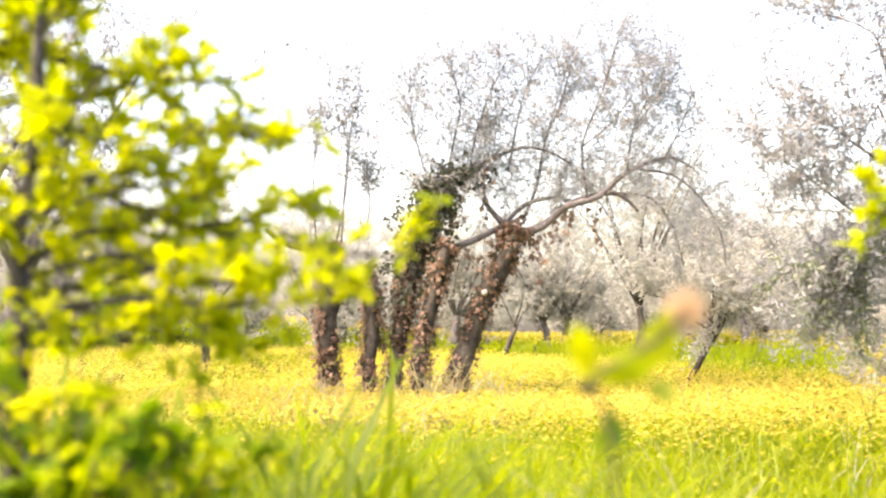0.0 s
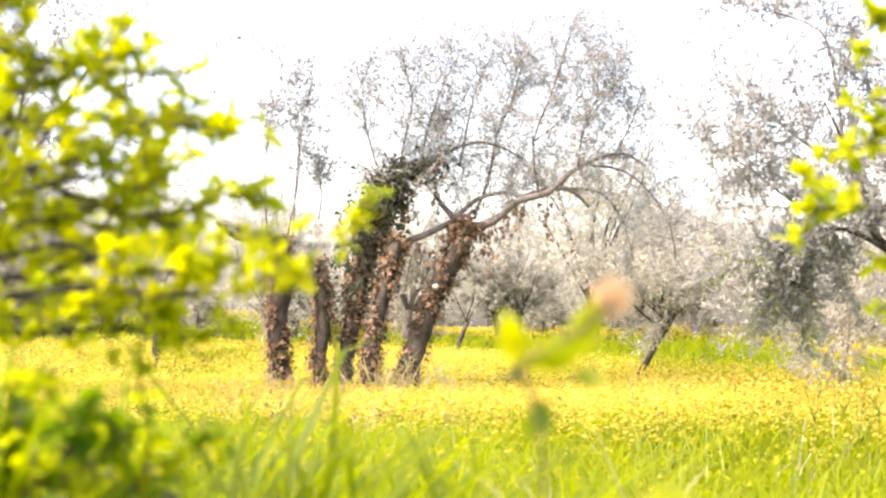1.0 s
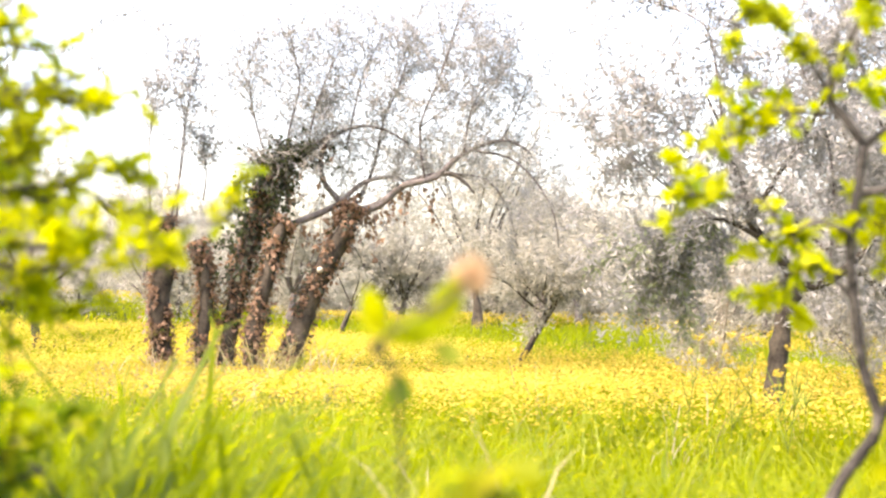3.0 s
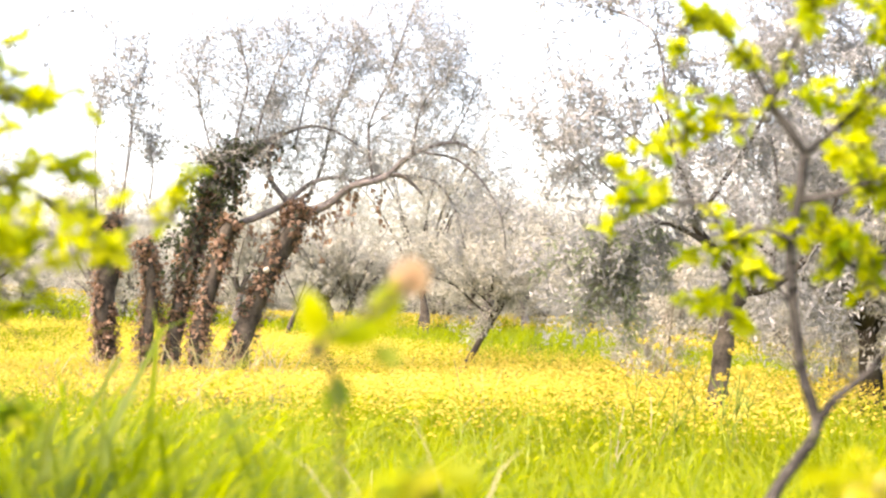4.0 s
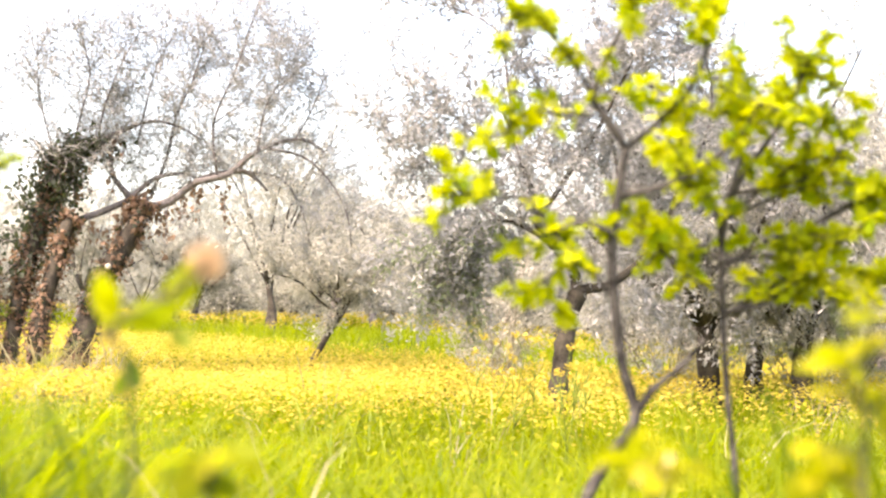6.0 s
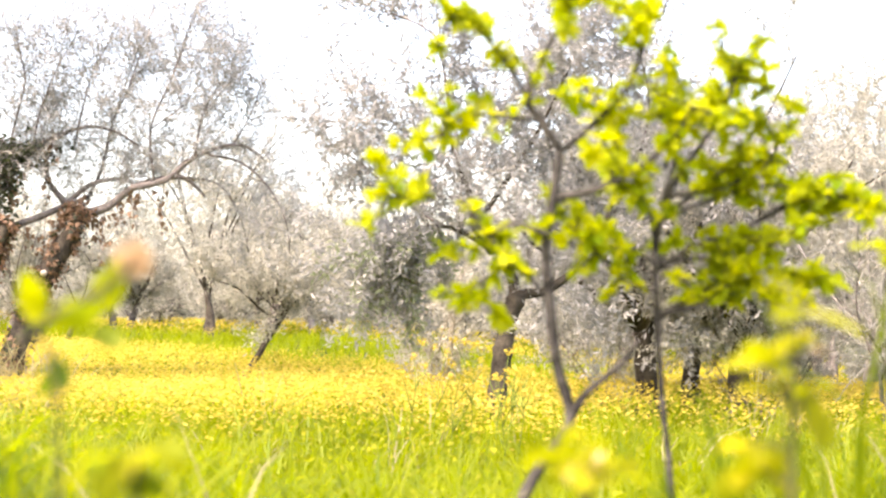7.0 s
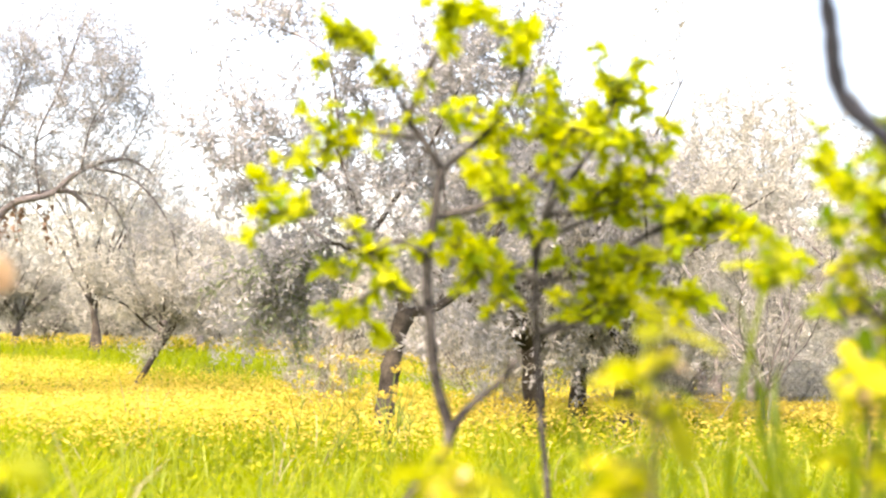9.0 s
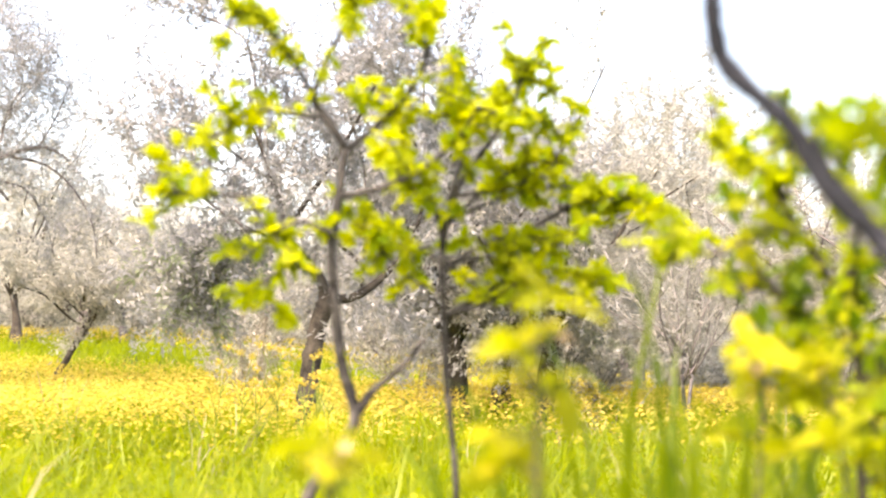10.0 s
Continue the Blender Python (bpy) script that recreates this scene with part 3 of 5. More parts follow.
# ---- olive trees in general ----
def olive_tree(name, seed, x, y, height, width, trunks, leaf_mat, bark, label, leaf=(0.04, 0.075), per_metre=50, limbs=9, sub=8, twg=5, lean=(0.0, 0.0), radius=0.10, bole=0.35, droop=0.1, group="", hang=0.0, drape=0):
    """A grown olive: bole, limbs, branches, twigs and leaves. bole: where it forks, as a share of its height."""
    rng, rs = random.Random(seed), np.random.RandomState(seed)
    z = float(ground_z(x, y))
    tree = thing(name, x, y, z, label, "tree", group)
    foot = Vector((x, y, z - 0.1))
    heads = []
    for k in range(trunks):
        way = Vector((lean[0] + rng.uniform(-0.25, 0.25) * (trunks > 1), lean[1] + rng.uniform(-0.2, 0.2), 1))
        start = foot + Vector((rng.uniform(-0.12, 0.12), rng.uniform(-0.12, 0.12), 0)) * (trunks > 1)
        line = bend(rng, start, way, height * bole + 0.1, 6, 0.10, 0.05)
        b = Build()
        b.tube(line, [r * rng.uniform(0.9, 1.12) for r in taper(len(line), radius * 1.25, radius * 0.8)], 10, 0.1, rng)
        part("trunk", b.mesh("trunk", bark), tree)
        heads.append(line)
    lim = []
    for k in range(limbs):
        line = heads[k % trunks]
        a = 2 * math.pi * (k + rng.uniform(-0.3, 0.3)) / limbs
        out = rng.uniform(0.4, 1.0)
        way = Vector((math.cos(a) * out * width * 0.5, math.sin(a) * out * width * 0.5, height * (1 - bole) * rng.uniform(0.55, 1.0)))
        lim.append(bend(rng, along(line, rng.uniform(0.85, 1))[0], way, way.length * rng.uniform(0.75, 0.95), 7, 0.12, 0.02 - hang * 0.12))
    for line in lim:
        b = Build()
        b.tube(line, taper(len(line), radius * 0.42, 0.006), 6, 0.08, rng)
        part("limb", b.mesh("limb", bark), tree)
    br = sprout(rng, lim, sub, 0.3 * width, 0.01, 0.6, 0.12 - hang * 0.5, 0.2, 5)
    for _ in range(drape):
        p, d = along(rng.choice(lim), rng.uniform(0.35, 0.95))
        br.append(bend(rng, p, (rng.uniform(-0.6, 0.6), rng.uniform(-0.6, 0.6), -0.5), (p.z - z) * rng.uniform(0.3, 0.75), 6, 0.15, -0.12))
    tw = sprout(rng, br, twg, 0.13 * width, 0.004, 0.65, 0.05 - hang * 0.4, 0.2, 3, 0.25)
    part("branchwork", tubes("branchwork", br, 0.006, 0.002, PALE_TWIG if bark is PALE_TWIG else TWIG, 4), tree, kind="stuff")
    part("twiggery", tubes("twiggery", tw, 0.0025, 0.001, PALE_TWIG if bark is PALE_TWIG else TWIG, 3), tree, kind="stuff")
    part("crown", leaves_on(rng, rs, br + tw, per_metre, leaf[0], leaf[1], leaf_mat, "crown", droop=droop), tree, "", "stuff")
    return tree


# ---- the olive with a forked dark trunk, among the flowers ----
rng, rs = random.Random(31), np.random.RandomState(31)
bx, by = 3.51, 9.53
fork = thing("forked_olive_tree", bx, by, 0, "olive tree with dark forked trunk rising from yellow flowers", "tree")
line = smooth_line(rooted(((3.488, 9.523, 0.220), (3.507, 9.525, 0.418), (3.545, 9.518, 0.671), (3.581, 9.505, 0.889), (3.637, 9.481, 1.042))), 5)
b = Build()
b.tube(line, [r * rng.uniform(0.92, 1.1) for r in taper(len(line), 0.07, 0.058)], 12, 0.1, rng)
part("trunk", b.mesh("trunk", DARK_BARK), fork)
FORK_BOUGHS = [
    (((3.624, 9.487, 1.016), (3.578, 9.499, 1.179), (3.457, 9.536, 1.323), (3.369, 9.559, 1.450), (3.347, 9.554, 1.613), (3.272, 9.562, 1.794), (3.195, 9.562, 2.010), (3.080, 9.564, 2.262)), 0.042, 0.006),
    (((3.423, 9.442, 1.318), (3.286, 9.484, 1.407), (3.115, 9.537, 1.467), (2.910, 9.603, 1.423), (2.720, 9.660, 1.385)), 0.02, 0.005),
    (((3.630, 9.484, 1.034), (3.796, 9.419, 1.054), (3.958, 9.349, 1.181), (4.115, 9.270, 1.397), (4.201, 9.206, 1.718)), 0.04, 0.008),
    (((3.434, 9.746, 1.481), (3.581, 9.672, 1.740), (3.771, 9.563, 2.068), (3.948, 9.425, 2.498), (4.023, 9.330, 2.815)), 0.02, 0.005),
    (((3.304, 9.656, 1.804), (3.054, 9.716, 1.986), (2.835, 9.757, 2.168), (2.647, 9.776, 2.385)), 0.012, 0.004),
    (((3.226, 9.657, 2.022), (3.174, 9.621, 2.384), (3.085, 9.591, 2.707), (2.797, 9.648, 2.850)), 0.011, 0.004),
    (((3.940, 9.683, 1.118), (3.964, 9.648, 1.563), (3.913, 9.623, 2.006), (3.715, 9.622, 2.520)), 0.014, 0.004),
    (((3.084, 9.442, 1.461), (2.841, 9.503, 1.631), (2.593, 9.551, 1.843), (2.379, 9.589, 1.984)), 0.010, 0.003),
    (((4.275, 9.636, 1.421), (4.459, 9.514, 1.864), (4.533, 9.420, 2.301), (4.443, 9.397, 2.664)), 0.012, 0.004),
]
lim = []
for pts, r0, r1 in FORK_BOUGHS:
    line = smooth_line(pts, 3)
    lim.append(line)
    b = Build()
    b.tube(line, taper(len(line), r0, r1), 7, 0.08, rng)
    part("limb", b.mesh("limb", DARK_BARK if r0 > 0.015 else BARK), fork)
br = sprout(rng, lim, 17, 0.6, 0.01, 0.75, 0.2, 0.2, 5) + sprout(rng, [lim[2], lim[3], lim[6], lim[8]], 9, 0.65, 0.01, 0.75, 0.2, 0.3, 5)
hang = [bend(rng, along(lim[1], rng.uniform(0.5, 1))[0], (rng.uniform(-0.6, 0.3), rng.uniform(-0.5, 0.5), rng.uniform(-1, -0.1)), rng.uniform(0.3, 0.78), 6, 0.15, -0.1) for _ in range(46)]
tw = sprout(rng, br + hang, 5, 0.25, 0.004, 0.6, 0.1, 0.2, 3, 0.25)
part("branchwork", tubes("branchwork", br + hang, 0.005, 0.002, TWIG, 4), fork, kind="stuff")
part("twiggery", tubes("twiggery", tw, 0.002, 0.001, TWIG, 3), fork, kind="stuff")
part("crown", leaves_on(rng, rs, br + tw, 84, 0.04, 0.065, OLIVE, "crown"), fork, "grey-green olive leaves", "stuff")
part("hanging_foliage", leaves_on(rng, rs, hang + hang, 40, 0.04, 0.068, OLIVE_DARK, "hanging_foliage", droop=0.3), fork, "dark green hanging olive leaves", "stuff")

# ---- olives behind the forked tree ----
olive_tree("olive_tree", 41, 5.85, 12.24, 3.6, 3.0, 1, OLIVE, DARK_BARK, "grey-green olive tree with stout dark trunk in flowers", radius=0.088, bole=0.22, hang=0.3, limbs=15, per_metre=68, drape=80)
olive_tree("olive_tree", 42, 6.67, 13.17, 3.7, 3.0, 1, OLIVE_PALE, DARK_BARK, "grey-green olive tree with thick dark trunk in flowers", radius=0.08, bole=0.22, hang=0.3, limbs=15, per_metre=68, drape=80)
olive_tree("olive_tree", 43, 6.39, 11.74, 3.3, 2.8, 1, OLIVE_PALE, DARK_BARK, "olive tree with dark leaning trunk beside the thicket", radius=0.085, lean=(0.25, 0), bole=0.24, hang=0.3, limbs=12, per_metre=66, drape=55)
olive_tree("olive_tree", 44, 9.97, 16.18, 4.3, 3.4, 3, OLIVE_PALE, BARK, "pale grey olive tree with several thin trunks", per_metre=85, radius=0.05, bole=0.3)
olive_tree("olive_tree", 45, 9.03, 13.83, 3.8, 2.8, 1, OLIVE_PALE, BARK, "pale grey olive tree behind a leafless tree", drape=40, per_metre=85, radius=0.06, bole=0.3)
olive_tree("olive_tree", 46, 9.40, 11.72, 2.9, 2.8, 2, OLIVE_PALE, BARK, "low pale grey olive tree at the meadow edge", drape=40, per_metre=80, radius=0.06, bole=0.3)
olive_tree("olive_tree", 47, 9.60, 10.25, 2.9, 2.8, 1, OLIVE, BARK, "grey olive tree at the edge of the grove", radius=0.08, bole=0.35)
# near olive half hidden by the hawthorn
olive_tree("olive_tree", 49, -3.25, 12.8, 4.6, 4.4, 2, OLIVE, BARK, "tall grey olive tree behind a leafy bush", radius=0.1, bole=0.3, limbs=12, per_metre=62)
olive_tree("olive_tree", 50, -2.39, 21.86, 2.3, 2.4, 1, OLIVE_PALE, DARK_BARK, "small olive tree with forked trunk in the flowers", radius=0.055, bole=0.3)
olive_tree("olive_tree", 51, 2.82, 15.75, 1.9, 2.1, 1, OLIVE_PALE, DARK_BARK, "small leaning olive tree with pale dry foliage", radius=0.03, lean=(1.15, 0), bole=0.55, per_metre=80, sub=11)
olive_tree("olive_tree", 52, 1.86, 24.93, 1.3, 1.0, 1, OLIVE_PALE, DARK_BARK, "stunted little olive tree with crooked trunk", radius=0.04, lean=(0.4, 0), bole=0.4, limbs=4, sub=4)

olive_tree("olive_tree", 53, 4.40, 26.8, 4.7, 4.2, 2, OLIVE_PALE, DARK_BARK, "broad pale grey olive tree beyond the ivy-clad stems", leaf=(0.05, 0.09), per_metre=40, radius=0.06, bole=0.2, hang=0.12, limbs=12)
olive_tree("olive_tree", 55, -0.96, 25.94, 2.6, 3.0, 2, OLIVE_PALE, BARK, "pale grey olive tree behind the ivy-clad stems", leaf=(0.05, 0.09), per_metre=40, radius=0.06, bole=0.2, hang=0.25)

# ---- the grove behind: repeats of three grown trees ----
FAR = [
    olive_tree("grove_olive_tree", 61, 6.6, 28.3, 2.9, 3.0, 1, OLIVE_PALE, BARK, "pale grey-green olive tree of the grove behind", leaf=(0.07, 0.12), per_metre=42, limbs=10, sub=9, twg=3, hang=0.35, radius=0.07, bole=0.22, group="grove"),
    olive_tree("grove_olive_tree", 62, 5.95, 29.35, 2.6, 3.2, 2, OLIVE_PALE, BARK, "pale grey-green olive tree of the grove behind", leaf=(0.07, 0.12), per_metre=42, limbs=10, sub=9, twg=3, hang=0.35, radius=0.07, bole=0.25, group="grove"),
    olive_tree("grove_olive_tree", 63, 3.63, 31.73, 2.8, 3.0, 1, OLIVE_PALE, BARK, "pale grey-green olive tree of the grove behind", leaf=(0.07, 0.12), per_metre=42, limbs=10, sub=9, twg=3, hang=0.35, radius=0.07, bole=0.22, group="grove"),
]
rng = random.Random(64)
for row, (dist, step) in enumerate(((33, 4.6), (41, 3.8), (52, 4.2), (66, 4.2))):
    az = -21.0 + row
    while az < 50:
        d = dist + rng.uniform(-3, 3)
        a = radians(az + rng.uniform(-0.8, 0.8))
        x, y = d * math.sin(a), d * math.cos(a)
        s = rng.uniform(0.85, 1.1) * (1.25 if az > 22 or az < -5 else 1.0)
        copy_thing(rng.choice(FAR), Matrix.LocRotScale((x, y, float(ground_z(x, y))), Euler((0, 0, rng.uniform(0, 6.28))), (s, s, s)))
        az += step


# ---- bushes ----
def bush(name, seed, x, y, height, width, stems, leaf_mat, bark, label, leaf=(0.03, 0.055), per_metre=45, thick=0.010):
    rng, rs = random.Random(seed), np.random.RandomState(seed)
    z = float(ground_z(x, y))
    ob = thing(name, x, y, z, label, "bush")
    lines = [bend(rng, (x + rng.uniform(-0.08, 0.08), y + rng.uniform(-0.08, 0.08), z - 0.05), (rng.uniform(-1, 1) * width / height * 0.6, rng.uniform(-1, 1) * width / height * 0.6, 1), height * rng.uniform(0.7, 1.1), 6, 0.1) for _ in range(stems)]
    for line in lines:
        b = Build()
        b.tube(line, taper(len(line), thick, 0.004), 5)
        part("stem", b.mesh("stem", bark), ob)
    br = sprout(rng, lines, 8, 0.4 * height, 0.004, 0.55, 0.1, 0.15, 4)
    tw = sprout(rng, br, 4, 0.18 * height, 0.002, 0.6, 0.0, 0.2, 3, 0.25)
    part("twiggery", tubes("twiggery", br, thick * 0.35, 0.002, bark, 4), ob, kind="stuff")
    part("fine_twiggery", tubes("fine_twiggery", tw, 0.0028, 0.0015, bark, 3), ob, kind="stuff")
    if per_metre:
        part("foliage", leaves_on(rng, rs, br + tw, per_metre, leaf[0], leaf[1], leaf_mat, "foliage"), ob, "", "stuff")
    return ob


bush("olive_bush", 71, 4.33, 13.48, 1.5, 1.0, 7, OLIVE_PALE, PALE_TWIG, "pale bushy olive shoots rising from the flowers", leaf=(0.04, 0.07), per_metre=55, thick=0.012)
olive_tree("leafless_tree", 72, 6.39, 9.58, 1.75, 1.5, 2, OLIVE_PALE, BARK, "small pale tree with tangled leafless twigs", leaf=(0.025, 0.04), per_metre=4, limbs=14, sub=10, twg=6, radius=0.015, bole=0.36)
bush("olive_bush", 73, 6.87, 12.20, 1.2, 1.4, 8, OLIVE_PALE, BARK, "grey twiggy olive shoots under the trees", per_metre=45)
bush("olive_bush", 74, 6.29, 14.12, 1.3, 1.6, 9, OLIVE_PALE, BARK, "grey twiggy olive shoots behind the trunks", per_metre=45)


for k, (x, y, h) in enumerate(((9.71, 16.34, 0.9), (10.10, 14.92, 0.75), (11.43, 15.82, 0.95), (10.73, 13.85, 0.8), (11.81, 14.28, 0.9), (12.35, 17.62, 1.0))):
    bush("undergrowth_bush", 130 + k, x, y, h, 1.5, 9, OLIVE_PALE, BARK, "low grey-green olive undergrowth beneath the trees", leaf=(0.05, 0.09), per_metre=55)


shrub = bush("grove_bush", 140, 6.5, 36.0, 1.5, 2.4, 12, OLIVE_PALE, BARK, "low pale grey olive shoots beneath the grove", leaf=(0.09, 0.15), per_metre=16, thick=0.015)
tagged(shrub, group="grove undergrowth")
rng = random.Random(141)
for dist, step in ((35, 3.0), (44, 2.4), (56, 2.2)):
    az = -20.0
    while az < 48:
        d, a = dist + rng.uniform(-3, 3), radians(az + rng.uniform(-0.9, 0.9))
        x, y, k = d * math.sin(a), d * math.cos(a), rng.uniform(0.75, 1.25)
        copy_thing(shrub, Matrix.LocRotScale((x, y, float(ground_z(x, y))), Euler((0, 0, rng.uniform(0, 6.28))), (k * 1.2, k * 1.2, k)))
        az += step


# ---- near leafy shrubs ----
def leaf_shape(rng):
    """A small lobed leaf along +y, folded at its midrib."""
    b = []
    for y, w in ((0.0, 0.03), (0.25, 0.26), (0.38, 0.18), (0.55, 0.36), (0.68, 0.22), (0.85, 0.22), (1.0, 0.02)):
        b.append((w * rng.uniform(0.85, 1.15), y))
    return b


def spray_mesh(seed, count, length, mat):
    """A tuft of young leaves at a twig's end."""
    rng = random.Random(seed)
    build = Build()
    for k in range(count):
        m = Euler((radians(rng.uniform(-50, 55)), radians(rng.uniform(-50, 50)), 2 * math.pi * k / count + rng.uniform(-0.4, 0.4))).to_matrix() * (length * rng.uniform(0.6, 1.15))
        o = build.n
        prof = leaf_shape(rng)
        for i, (w, y) in enumerate(prof):
            sag = -0.18 * y * y
            for x, z in ((-w, 0.10 * w / 0.3), (0, 0), (w, 0.10 * w / 0.3)):
                build.v.append(tuple(m @ Vector((x, y, z + sag))))
            if i:
                q = o + (i - 1) * 3
                build.f += [(q, q + 1, q + 4, q + 3), (q + 1, q + 2, q + 5, q + 4)]
        build.n += len(prof) * 3
    return build.mesh("leaf_spray", mat)


SPRAYS = [spray_mesh(80 + k, 5 + k % 3, 0.029, SPRING) for k in range(6)]
WEED_SPRAYS = [spray_mesh(96 + k, 3 + k % 3, 0.030, SPRING_PALE) for k in range(4)]
# tufts in the leaf colour that has shade painted in
SHADED_SPRAYS = [spray_mesh(86 + k, 5 + k % 3, 0.033, SPRING_SHADED) for k in range(4)]
BRIGHT_SPRAYS = [spray_mesh(110 + k, 4 + k % 3, 0.030, SPRING_BRIGHT) for k in range(6)]
PINK = [spray_mesh(90 + k, 4, 0.028, BUD) for k in range(2)]


def leafy_shrub(name, seed, foot, stems, label, category, per_metre, spray_scale=(0.8, 1.25), twig_len=0.16, twig_count=5, lo=0.35, bark=None, sprays=None):
    """stems: lines with foot and tip radius and whether they bear leaves."""
    bark = bark or GREY_BARK
    rng = random.Random(seed)
    ob = thing(name, foot[0], foot[1], 0, label, category)
    bearing, tw = [], []
    sprays = sprays or SPRAYS
    for pts, r0, r1, leafy in stems:
        line = smooth_line(pts, 4)
        b = Build()
        full = rooted(line) if line[0].z < 0.6 else line
        b.tube(full, [r * rng.uniform(0.9, 1.1) for r in taper(len(full), r0, r1)], 8, 0.07, rng)
        stem = part("stem", b.mesh("stem", bark), ob)
        if leafy:
            bearing.append((line, stem, lo))
            reach = twig_len if leafy is True else leafy
            side = sprout(rng, [line], twig_count if reach > 0.05 else 10 if reach > 0.04 else 3, reach, 0.002, 0.7, 0.12, lo, 4, 0.2)
            tw += side
            bearing += [(q, stem, 0.3) for q in side]
    part("twiggery", tubes("twiggery", tw, 0.0022, 0.0012, bark, 4), ob, kind="stuff")
    for line, stem, low in bearing:
        length = sum((Vector(a) - Vector(b)).length for a, b in zip(line, line[1:]))
        for _ in range(max(1, round(length * per_metre))):
            p, d = along(line, rng.uniform(low, 1.0))
            s = rng.uniform(*spray_scale)
            o = part("leaf_spray", rng.choice(sprays), stem)
            o.matrix_parent_inverse = Matrix()
            o.matrix_basis = Matrix.LocRotScale(p, Euler((rng.uniform(-0.9, 0.9), rng.uniform(-0.9, 0.9), rng.uniform(0, 6.28))), (s, s, s))
    return ob


